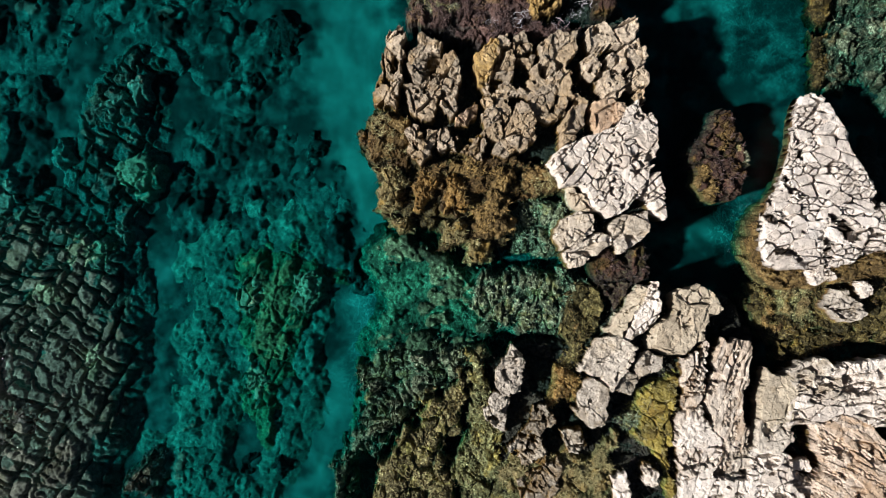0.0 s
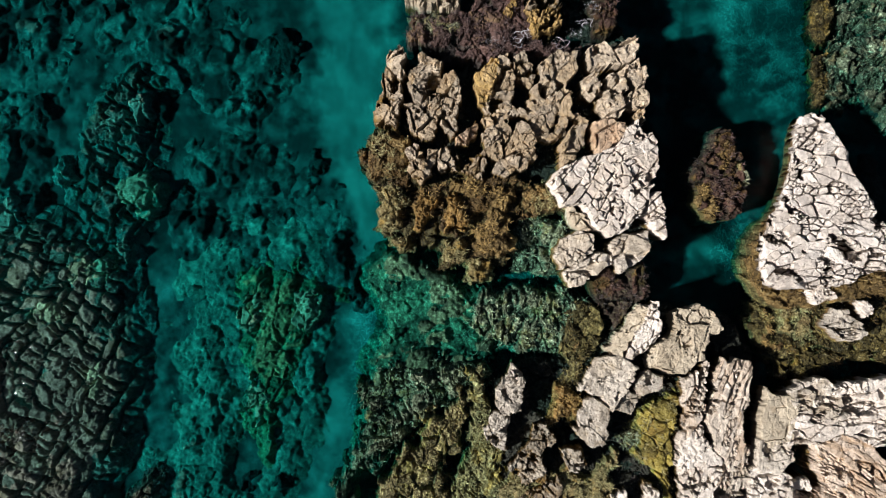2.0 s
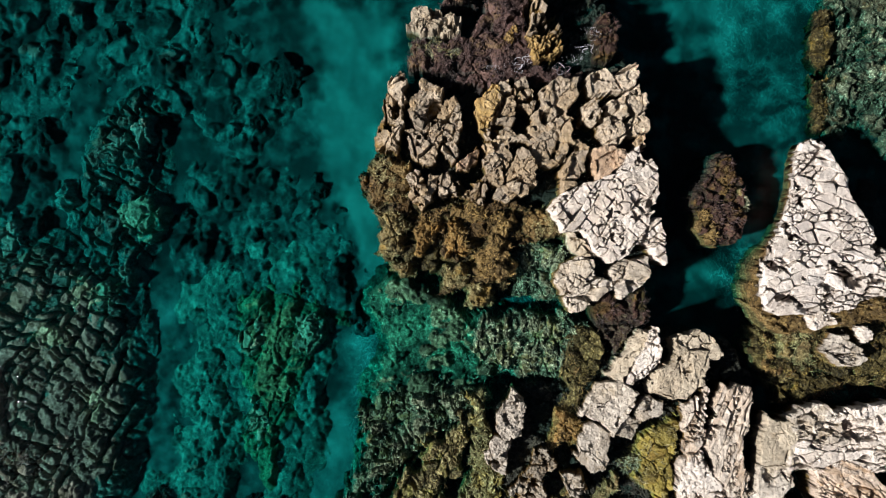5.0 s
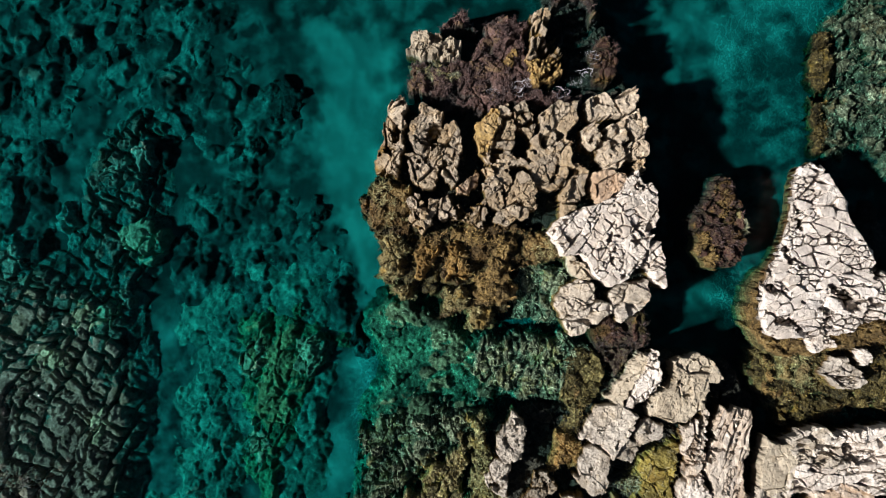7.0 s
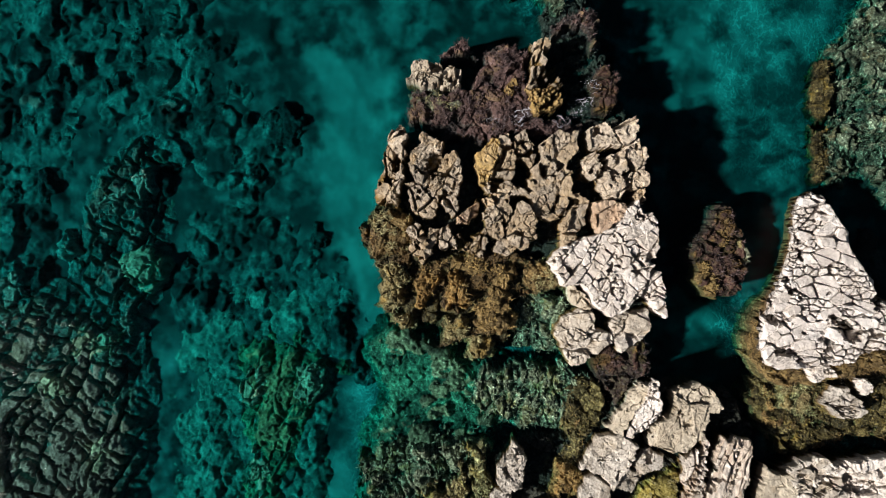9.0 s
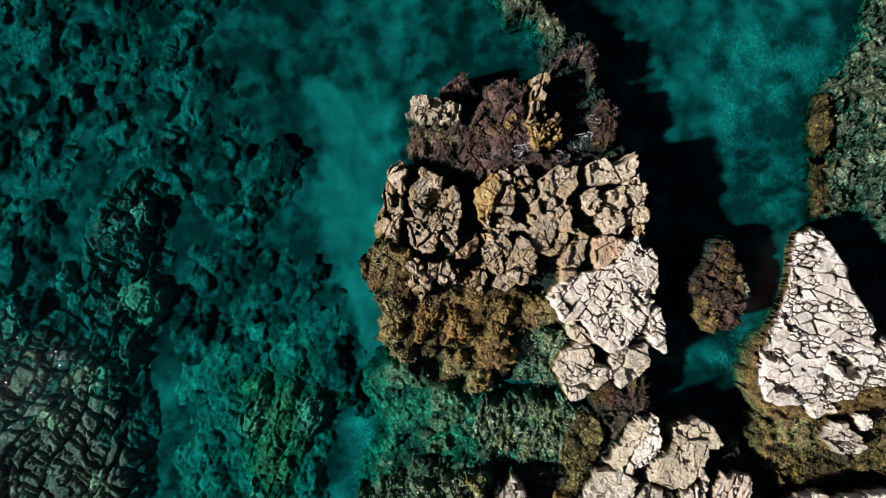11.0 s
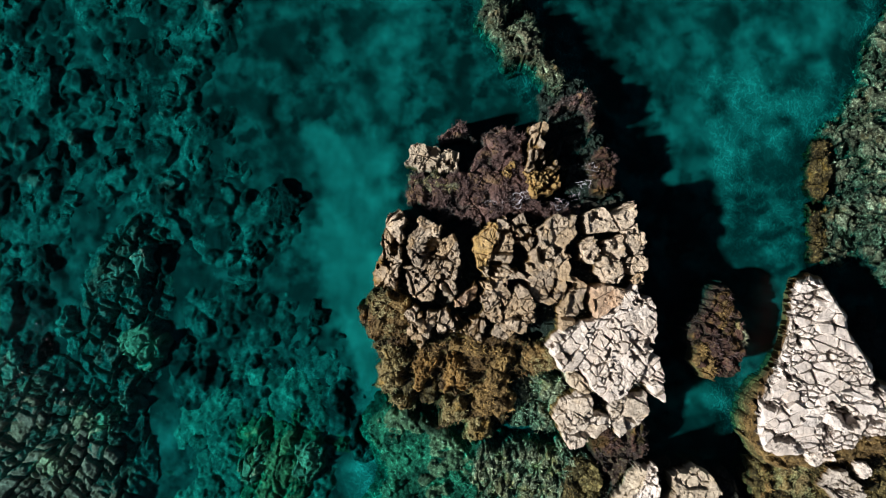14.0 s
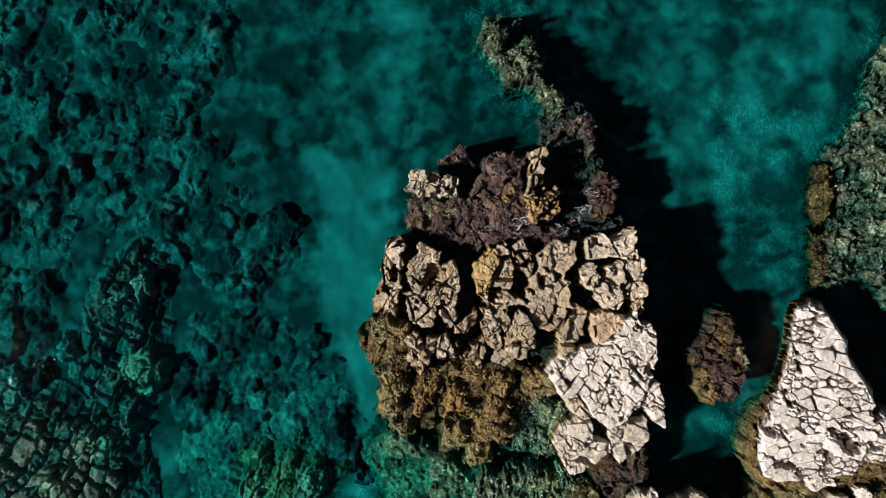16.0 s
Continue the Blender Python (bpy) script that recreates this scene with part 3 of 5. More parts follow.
# ---- sea bed and water ----
def sea_bed():
    """One sheet: silt, low lumps and drifts of sand, with a deep channel east of the stack, running out flat to the horizon."""
    fine = np.arange(-19.0, 19.01, 0.09)
    far = np.array([21.0, 25.0, 35.0, 60.0, 120.0, 300.0, 800.0, 2000.0])
    gx = np.concatenate([-far[::-1], fine, far])
    gy = np.concatenate([-far[::-1] + 2, fine + 2, far + 2])
    x, y = np.meshgrid(gx, gy)
    sandy = np.zeros(x.shape)
    wx, wy = x + 0.6 * fbm(x, y, 2.4, 701, 4), y + 0.6 * fbm(x, y, 2.4, 703, 4)
    for outline, much in (
        ([(-5.00, 10.26), (-4.89, 6.57), (-4.08, 4.12), (-3.56, 2.27), (-2.64, 0.43), (-2.95, -1.62), (-3.77, -2.44), (-1.93, -2.44), (-1.93, 2.89), (-2.13, 5.75), (-1.93, 7.80), (-1.93, 10.26)], 1.0),
        ([(-3.77, -2.23), (-4.59, -4.49), (-5.00, -6.12), (-6.23, -7.35), (-6.74, -10.63), (-4.18, -10.63), (-3.77, -7.76), (-2.54, -6.12), (-1.93, -2.44)], 0.6),
        ([(-4.82, 6.37), (-5.13, 9.23), (-3.90, 10.46), (-3.49, 13.33), (-2.47, 16.81), (-0.42, 16.81), (-1.24, 12.71), (-1.86, 11.08), (-1.86, 9.23), (-1.86, 6.37)], 0.58),
        ([(-9.89, 0.43), (-9.28, 0.63), (-9.89, -1.21), (-10.40, -3.25), (-10.67, -5.70), (-11.42, -6.93), (-11.22, -4.07), (-10.75, -1.21)], 0.8),
        ([(6.67, 17.01), (15.03, 17.01), (14.41, 13.04), (13.57, 9.28), (11.48, 9.07), (8.35, 8.97), (8.14, 10.95), (6.88, 13.67)], 0.48),
        ([(7.68, 0.22), (9.39, 1.13), (10.60, 1.43), (10.80, -0.18), (9.59, -0.28)], 0.8),
    ):
        sandy = np.maximum(sandy, much * step(-0.7, 0.7, inside(outline, wx, wy)))
    channel = step(3.6, 8.0, wx) * step(12.8, 10.0, wx) * step(-1.0, 2.5, wy) * (1 - 0.38 * step(4.5, 8.5, wy))
    z = -1.33 + 0.13 * step(4.0, 9.0, x) * (1 - channel) - 1.07 * channel
    z += 0.12 * fbm(x, y, 3.2, 501, 4) + 0.04 * fbm(x, y, 0.7, 509, 3)
    z += 0.12 * step(0.2, 0.8, fbm(x, y, 1.3, 521, 3, 0.5)) * (1 - sandy)
    nx, ny = len(gx), len(gy)
    iy, ix = np.divmod(np.arange((nx - 1) * (ny - 1)), nx - 1)
    quads = np.stack([iy * nx + ix, iy * nx + ix + 1, (iy + 1) * nx + ix + 1, (iy + 1) * nx + ix], 1)
    me = mesh_of("ground", np.stack([x.ravel(), y.ravel(), z.ravel()], 1), quads, FLOOR, True)
    me.attributes.new("sandy", "FLOAT", "POINT").data.foreach_set("value", sandy.ravel().astype(np.float32))
    tagged(new("ground", me), "silty sea bed with sand drifts and dark weed patches", "sea bed", kind="structure")


# Strength and outline of each area of the painted light net.
SHALLOWS = (
    (1.0, [(12.5, 10.0), (13.4, 11.0), (14.4, 14.0), (15.5, 16.5), (20.0, 16.5), (20.0, 4.0), (14.6, 5.6), (12.5, 5.3)]),
    (1.0, [(1.2, 1.5), (4.3, 2.0), (4.4, 0.4), (4.9, -0.9), (4.6, -3.2), (0.6, -3.2), (0.2, -1.0)]),
    (0.7, [(0.5, 16.0), (3.0, 16.0), (5.0, 12.0), (5.6, 10.3), (3.0, 10.6), (1.0, 13.5)]),
    (0.8, [(9.2, 1.6), (10.6, 1.6), (10.6, -0.8), (9.4, -0.4)]),
    (0.9, [(-3.9, -10.2), (2.4, -10.2), (2.3, -6.5), (1.7, -3.2), (0.5, -4.1), (-1.2, -5.0)]),
    (1.0, [(3.4, -5.5), (4.9, -5.0), (6.0, -1.8), (5.0, -0.9), (4.3, -1.1), (4.0, -3.0)]),
    (0.9, [(10.3, -1.3), (16.6, -0.4), (16.6, -4.0), (11.6, -4.2)]),
    (0.3, [(8.8, 12.0), (14.0, 12.0), (13.0, 5.5), (9.6, 5.8)]),
    (0.45, [(-2.8, 0.2), (0.4, 0.6), (2.0, -3.2), (-0.5, -5.0), (-3.2, -5.0)]),
)


def water():
    """The sea: a rippled surface and the water below it, whose tint deepens with depth."""
    levels = [(0.0, (0.84, 0.955, 0.955)), (-0.3, (0.72, 0.905, 0.905)), (-0.62, (0.42, 0.86, 0.878)), (-0.9, (0.32, 0.84, 0.872))]
    near = np.arange(-20.0, 20.1, 0.25)
    far = np.array([30.0, 80.0, 400.0, 2000.0])
    g = np.concatenate([-far[::-1], near, far])
    n = len(g)
    x, y = np.meshgrid(g, g)
    iy, ix = np.divmod(np.arange((n - 1) ** 2), n - 1)
    sheet = np.stack([iy * n + ix, iy * n + ix + 1, (iy + 1) * n + ix + 1, (iy + 1) * n + ix], 1)
    verts, quads = [], []
    for k, (z, tint) in enumerate(levels):
        depth = z + (0.08 * fbm(x, y, 1.8, 601 + k, 2) if k else 0.0 * x)
        verts.append(np.stack([x.ravel(), y.ravel(), depth.ravel()], 1))
        quads.append(sheet + k * n * n)
    me = mesh_of("water", np.vstack(verts), np.vstack(quads), water_sheet("water_surface", levels[0][1], True))
    for k, (z, tint) in enumerate(levels[1:]):
        me.materials.append(water_sheet("water_body", tint))
    me.polygons.foreach_set("material_index", np.repeat(np.arange(len(levels), dtype=np.int32), len(sheet)))
    net = np.zeros(x.shape)
    for much, outline in SHALLOWS:
        net = np.maximum(net, much * step(-0.5, 0.4, inside(outline, x, y)))
    me.attributes.new("shallow", "FLOAT", "POINT").data.foreach_set("value", np.tile(net.ravel(), len(levels)).astype(np.float32))
    tagged(new("water", me), "clear teal sea water with a lightly rippled surface", "water", kind="structure")


sea_bed()
water()

# ---- the broken tan and white stack ----
REEFS = "submerged reefs"
ROCKS = "sea rocks"
LOW = -0.4

# Floor of the clefts, coloured near black to deepen their shade.
thing("weed_shelf", "near-black weedy footing of the broken tan stack, cleft shade put into its colour", "rock", [
    column([(-2.22, 4.90), (-1.91, 7.29), (-1.22, 7.00), (-0.46, 7.00), (0.31, 6.62), (1.26, 7.29), (2.99, 7.29), (4.90, 7.77), (6.43, 7.96), (6.93, 6.53), (6.91, 4.99), (7.35, 4.04), (7.54, 1.74), (7.00, 0.59), (4.71, -0.46), (4.13, -0.17), (3.85, 0.78), (4.13, 1.93), (3.37, 3.08), (2.22, 3.18), (0.31, 3.27), (-0.84, 3.37), (-1.32, 4.04), (-1.80, 4.80)], -0.38, -1.6, SHADE_ROCK, cell=0.6, edge=0.2, uneven=0.08, deep=0.12, grid=0.04)], REEFS, piece_name="hummock")

TANS = dict(cell=0.62, uneven=0.09, deep=0.4, joint=0.034, gate=0.28, crease=0.03, pits=0.06, holes=0.42, hole=0.42, cut=0.42, split=0.25, shatter=0.3, lean=0.12, rough=0.03, ragged=0.12, broad=0.4, grow=0.085, edge=0.05, swell=0.06, base=LOW, mat=TAN)
thing("rock_stack", "broken tan limestone stack with deep black clefts, standing in the sea", "rock", [
    column([(-1.88, 7.11), (-1.48, 7.38), (-1.31, 6.92), (-1.50, 6.21), (-1.46, 5.61), (-1.65, 4.79), (-2.20, 4.82), (-2.25, 5.18), (-2.01, 6.02)], 0.55, angle=75, stretch=1.6, tilt=(0.5, 0), **TANS),
    column([(-1.06, 6.52), (-0.73, 7.08), (-0.22, 6.78), (-0.04, 6.27), (-0.11, 5.58), (-0.49, 5.40), (-0.93, 5.58), (-1.06, 5.99)], 0.62, angle=70, stretch=1.5, **TANS),
    column([(-0.04, 6.22), (0.37, 6.52), (0.54, 5.62), (0.30, 5.25), (0.52, 4.72), (0.24, 4.39), (-0.15, 4.84), (-0.45, 5.40)], 0.6, angle=70, stretch=1.5, **TANS),
    column([(-1.20, 5.40), (-0.52, 5.51), (-0.30, 4.95), (-0.41, 4.37), (-0.73, 4.28), (-1.12, 4.72)], 0.58, **TANS),
    column([(-1.28, 3.85), (-0.92, 4.11), (-0.64, 3.77), (-0.39, 3.17), (-0.73, 2.87), (-1.13, 3.32)], 0.5, angle=60, **TANS),
    column([(-0.54, 4.00), (-0.24, 3.98), (-0.21, 3.47), (-0.45, 3.32)], 0.48, **TANS),
    column([(-0.15, 3.85), (0.13, 4.02), (0.24, 3.47), (-0.09, 3.32)], 0.48, **TANS),
    column([(0.30, 3.36), (0.53, 3.77), (0.86, 3.49), (0.79, 3.17)], 0.35, **TANS),
    column([(0.38, 4.39), (1.09, 4.94), (1.13, 4.41), (0.90, 4.15), (0.45, 4.20)], 0.55, cell=0.5, base=LOW, mat=ROSE, tilt=(-0.3, 0)),
    column([(1.06, 6.37), (1.49, 6.89), (1.86, 6.97), (1.82, 6.26), (1.67, 5.93), (1.45, 5.44), (1.19, 5.59)], 0.68, cell=0.5, base=LOW, mat=OCHRE, deep=0.15, split=0.3, rough=0.05, ragged=0.15, angle=80),
    column([(1.86, 6.97), (2.08, 7.00), (2.29, 6.41), (2.38, 5.78), (2.08, 5.41), (1.49, 5.41), (1.71, 5.93), (1.86, 6.26)], 0.7, angle=80, seed=7, **TANS),
    column([(1.37, 5.41), (2.16, 5.48), (2.75, 5.22), (2.25, 5.09), (1.88, 4.92), (1.45, 5.11)], 0.62, **TANS),
    column([(2.35, 6.89), (2.73, 7.15), (3.03, 6.52), (2.84, 6.03), (2.58, 6.33)], 0.5, angle=110, stretch=1.8, **TANS),
    column([(3.23, 6.67), (3.83, 7.17), (4.31, 7.08), (4.35, 6.48), (4.01, 6.11), (4.18, 5.11), (3.73, 5.20), (3.08, 5.11), (2.71, 5.31), (2.99, 5.96), (3.18, 6.15)], 0.74, angle=65, stretch=1.4, **TANS),
    column([(1.41, 4.89), (2.06, 5.00), (2.23, 4.48), (2.06, 3.81), (1.78, 3.60), (1.43, 4.18)], 0.66, angle=80, **TANS),
    column([(2.16, 3.96), (2.60, 4.85), (2.94, 4.44), (3.03, 3.70), (2.53, 3.23), (2.14, 3.62)], 0.68, **TANS),
    column([(1.77, 3.53), (2.17, 3.72), (2.37, 3.34), (2.07, 3.03), (1.72, 3.27)], 0.58, **TANS),
    column([(2.79, 5.04), (3.68, 5.11), (3.85, 4.55), (3.55, 4.25), (3.08, 4.55)], 0.68, **TANS),
    column([(3.83, 4.97), (4.01, 5.08), (4.01, 4.42), (3.83, 4.34)], 0.66, **TANS),
    column([(0.91, 3.72), (1.26, 3.94), (1.44, 3.53), (1.22, 3.01), (0.96, 3.16)], 0.42, **TANS),
    column([(4.71, 7.23), (5.37, 7.43), (5.63, 7.05), (5.33, 6.66), (4.86, 6.60)], 0.90, **{**TANS, "mat": BUFF, "cell": 0.9, "grow": 0.035, "pits": 0.05, "holes": 0.4, "cut": 0.56, "lean": 0.12}),
    column([(5.52, 6.71), (5.50, 7.01), (5.83, 7.54), (6.24, 7.63), (6.36, 7.08), (5.92, 6.66)], 0.95, **{**TANS, "mat": BUFF, "cell": 0.9, "grow": 0.035, "pits": 0.05, "holes": 0.4, "cut": 0.56, "lean": 0.12}),
    column([(5.98, 6.70), (6.38, 6.95), (6.71, 6.36), (6.62, 5.92), (6.14, 6.14), (6.00, 6.35)], 0.92, **{**TANS, "mat": BUFF, "cell": 0.9, "grow": 0.035, "pits": 0.05, "holes": 0.4, "cut": 0.56, "lean": 0.12}),
    column([(5.35, 6.35), (5.90, 6.53), (6.05, 5.90), (5.72, 5.70), (5.39, 5.89)], 0.96, **{**TANS, "mat": BUFF, "cell": 0.9, "grow": 0.035, "pits": 0.05, "holes": 0.4, "cut": 0.56, "lean": 0.12}),
    column([(4.62, 6.42), (4.91, 6.57), (5.15, 6.09), (4.91, 5.59), (4.54, 5.72)], 0.84, **{**TANS, "mat": BUFF, "cell": 0.9, "grow": 0.035, "pits": 0.05, "holes": 0.4, "cut": 0.56, "lean": 0.12}),
    column([(4.97, 5.83), (5.24, 5.94), (5.43, 5.52), (5.79, 5.65), (6.05, 5.06), (5.35, 4.91), (5.11, 5.32)], 0.92, **{**TANS, "mat": BUFF, "cell": 0.9, "grow": 0.035, "pits": 0.05, "holes": 0.4, "cut": 0.56, "lean": 0.12}),
    column([(6.14, 5.76), (6.66, 5.83), (6.66, 5.35), (6.29, 5.17), (6.03, 5.50)], 0.86, **{**TANS, "mat": BUFF, "cell": 0.9, "grow": 0.035, "pits": 0.05, "holes": 0.4, "cut": 0.56, "lean": 0.12}),
    column([(4.41, 5.08), (4.65, 4.95), (4.58, 4.36), (4.27, 3.66), (3.97, 3.48), (3.94, 3.95), (4.08, 4.43)], 0.8, angle=70, **TANS),
    column([(4.84, 4.87), (6.00, 4.80), (6.07, 4.51), (5.81, 4.12), (5.11, 3.77), (4.89, 4.21)], 0.9, cell=0.8, base=LOW, mat=ROSE, deep=0.15),
    column([(6.33, 5.06), (6.66, 5.32), (6.66, 4.87), (6.44, 4.84)], 0.7, **TANS)], ROCKS)

WHITES = dict(beds=True, vary=0.35, uneven=0.065, deep=0.42, joint=0.026, gate=0.36, holes=0.4, hole=0.5, cut=0.64, crease=0.01, pits=0.02, bend=0.04, lean=0.16, fine=0.6, mat=WHITE, base=LOW)
thing("white_rock", "cracked white limestone rock joined to the tan stack", "rock", [
    column([(3.38, 2.94), (3.96, 3.43), (4.88, 3.76), (5.61, 3.98), (6.06, 4.61), (6.42, 4.79), (6.62, 4.39), (6.81, 4.50), (7.05, 3.76), (7.01, 2.77), (6.72, 2.59), (6.64, 2.04), (6.46, 1.63), (5.98, 1.28), (5.43, 1.12), (5.06, 1.30), (4.51, 2.11), (3.96, 2.20)], 0.95, cell=0.52, angle=42, stretch=1.3, shatter=0.3, tilt=(-0.06, 0), **WHITES),
    column([(6.62, 2.37), (7.10, 2.56), (7.30, 1.75), (7.30, 0.90), (6.92, 1.12), (6.66, 1.67)], 0.85, cell=0.4, angle=35, stretch=1.5, shatter=0.3, **WHITES),
    column([(4.26, 1.96), (4.71, 1.77), (5.08, 1.27), (4.59, 1.31), (4.26, 1.59)], 0.6, mat=SMOOTH, base=LOW, cell=0.8, tilt=(0.2, 0)),
    column([(3.81, 0.73), (4.41, 1.18), (4.87, 1.14), (4.99, 0.56), (4.78, 0.39), (4.03, 0.07), (3.81, 0.39)], 0.62, mat=PALE, base=LOW, cell=0.6, tilt=(0.15, 0)),
    column([(4.74, 0.32), (5.08, 0.60), (5.53, 0.54), (5.71, 0.24), (5.08, -0.21), (4.71, -0.54), (4.26, -0.62), (4.01, -0.17), (4.41, 0.17)], 0.6, mat=PALE, base=LOW, cell=0.8, deep=0.3, gate=0.3),
    column([(5.53, 0.77), (5.90, 1.06), (6.83, 1.20), (6.95, 0.65), (5.90, -0.21), (5.68, 0.30)], 0.66, mat=PALE, base=LOW, cell=0.6)], ROCKS)

# ---- weed shelves round the stack ----
LUMPS = dict(edge=1.2, profile=1.3, ragged=0.7, broad=1.8, grid=0.055, lean=0.0, base=-1.5, bend=0.15, rough=0.03, crease=0.0, pits=0.0, split=0.0, stretch=1.2, joint=0.05, deep=0.02, uneven=0.0, swell=0.12, humps=((1.5, 0.2, 0.5, 1.5), (0.7, 0.18, 0.8, 1.6), (0.38, 0.09, 0.7, 1.6)), nubs=0.4, shatter=0.0, grit=0.0, smooth=True)
SOFT = dict(cell=0.7, edge=0.3, joint=0.06, deep=0.16, dome=0.06, uneven=0.10, rough=0.07, ragged=0.3, lean=0.12, grid=0.03, bend=0.35, crease=0.04, pits=0.12, split=0.0, swell=0.12)
thing("weed_shelf", "low rock shelf under ochre and brown seaweed", "weed shelf", [
    column([(-2.88, 3.75), (-2.29, 4.83), (-1.19, 4.37), (-0.46, 3.25), (2.23, 3.13), (3.54, 2.98), (4.27, 2.13), (4.00, 1.71), (3.00, 1.83), (2.35, 1.33), (2.27, -0.21), (1.27, -0.33), (-0.08, 0.17), (-1.23, 0.75), (-2.15, 0.94), (-2.35, 2.71)], 0.02, -1.6, BROWN, tufts=60, sprig=UMBER_FROND, **{**SOFT, "joint": 0.09, "deep": 0.35})], REEFS, piece_name="hummock")
TUFTY = dict(base=-0.4, cell=0.6, edge=0.34, profile=1.9, dome=0.05, joint=0.05, deep=0.25, gate=0.25, uneven=0.06, holes=0.0, bend=0.15, split=0.1, ragged=0.22, broad=0.6, rough=0.07, grid=0.028, grow=0.09, lean=0.2)
thing("golden_hummock", "rounded rock hummocks under golden weed on the shelf", "weed shelf", [
    column([(-1.03, 2.37), (-0.65, 2.53), (-0.25, 2.45), (-0.19, 1.69), (-0.74, 1.12), (-1.03, 1.31)], 0.40, mat=GOLD, tufts=80, sprig=GOLD_FROND, **TUFTY),
    column([(-0.06, 2.37), (0.34, 2.41), (0.72, 2.18), (0.87, 1.60), (0.63, 1.20), (-0.06, 1.20), (-0.09, 1.88)], 0.42, mat=GOLD, tufts=80, sprig=GOLD_FROND, **TUFTY),
    column([(0.04, 3.27), (1.31, 3.17), (1.61, 2.47), (0.84, 2.32), (0.04, 2.58)], 0.30, mat=AMBER, tufts=80, sprig=GOLD_FROND, **TUFTY),
    column([(-0.93, 2.96), (0.00, 2.96), (0.00, 2.45), (-0.84, 2.56)], 0.2, mat=BROWN, tufts=80, sprig=BROWN_FROND, **TUFTY)], piece_name="hummock")
thing("amber_hummock", "lumpy rock under amber and olive weed beside the stack", "weed shelf", [
    column([(1.62, 2.97), (2.36, 2.68), (2.40, 1.69), (2.05, 1.50), (2.47, 1.10), (2.21, 0.42), (1.62, 0.32), (1.12, 0.51), (1.07, 1.10), (1.46, 1.88), (1.50, 2.47)], 0.38, mat=AMBER, tufts=80, sprig=GOLD_FROND, **TUFTY),
    column([(2.70, 2.59), (3.08, 2.91), (3.58, 2.87), (4.26, 2.28), (4.36, 1.90), (2.99, 1.90), (2.59, 2.09)], 0.32, mat=AMBER, tufts=80, sprig=OLIVE_FROND, **TUFTY),
    column([(-2.21, 2.69), (-1.60, 2.76), (-1.24, 2.30), (-1.24, 1.39), (-1.79, 1.20), (-2.21, 1.39)], 0.34, mat=OLIVE, tufts=80, sprig=OLIVE_FROND, **TUFTY),
    column([(-2.02, 1.16), (-1.03, 1.12), (-0.93, 0.69), (-1.50, 0.59), (-1.94, 0.78)], 0.22, mat=OLIVE, tufts=80, sprig=OLIVE_FROND, **TUFTY),
    column([(-0.06, 1.01), (0.72, 1.01), (0.72, 0.13), (0.25, 0.02), (-0.10, 0.32)], 0.32, mat=OLIVE, tufts=80, sprig=OLIVE_FROND, **TUFTY),
    column([(0.93, 0.55), (1.62, 0.13), (1.71, -0.46), (1.22, -0.46), (0.63, -0.08)], 0.28, mat=OLIVE, tufts=80, sprig=OLIVE_FROND, **TUFTY),
    column([(-2.36, 4.48), (-1.79, 4.67), (-1.10, 4.32), (-1.22, 3.29), (-1.79, 2.99), (-2.29, 3.22)], 0.34, mat=AMBER, tufts=80, sprig=OLIVE_FROND, **TUFTY)], piece_name="hummock")
thing("shallow_reef", "green turf reef just under clear water beside the white rock", "reef", [
    column([(2.35, 1.34), (3.03, 1.84), (4.04, 1.77), (4.29, 1.18), (4.00, 0.41), (4.19, -0.27), (2.35, -0.27)], -0.33, -1.6, TURF, cell=0.5, dome=0.06, edge=0.25, joint=0.06, deep=0.14, bend=0.3, rough=0.07, split=0.1, grid=0.026, tufts=70, sprig=GREEN_FROND),
    column([(1.18, -0.56), (2.25, -0.41), (4.39, -0.49), (4.87, -0.95), (4.58, -2.31), (4.29, -3.09), (2.25, -3.09), (1.48, -2.89), (0.70, -1.73)], -0.27, -1.4, TURF, cell=0.3, angle=84, stretch=2.4, dome=0.03, edge=0.5, profile=1.6, ragged=0.35, joint=0.05, uneven=0.05, deep=0.16, bend=0.14, rough=0.09, split=0.1, grid=0.026, humps=((0.45, 0.12, 0.6, 1.7),), tufts=28, sprig=GREEN_FROND)], REEFS, piece_name="hummock")
thing("shallow_reef", "lumpy green reef in shallow teal water", "reef", [
    column([(-2.93, 0.22), (-2.22, 0.97), (-1.27, 1.01), (-0.08, 0.42), (1.31, -0.18), (2.30, -0.18), (2.30, -3.15), (1.90, -3.74), (1.11, -4.14), (0.12, -4.73), (-1.07, -5.32), (-1.86, -6.31), (-3.24, -5.92), (-3.05, -3.54), (-2.65, -1.96)], -0.80, mat=LAGOON, cell=0.4, tufts=6, sprig=GREEN_FROND, **{**LUMPS, "humps": ((1.1, 0.3, 0.65, 1.7), (0.5, 0.13, 0.6, 1.6), (0.25, 0.06, 0.5, 1.4)), "rough": 0.06, "grid": 0.034, "ragged": 0.4, "edge": 0.7})], REEFS, piece_name="hummock")
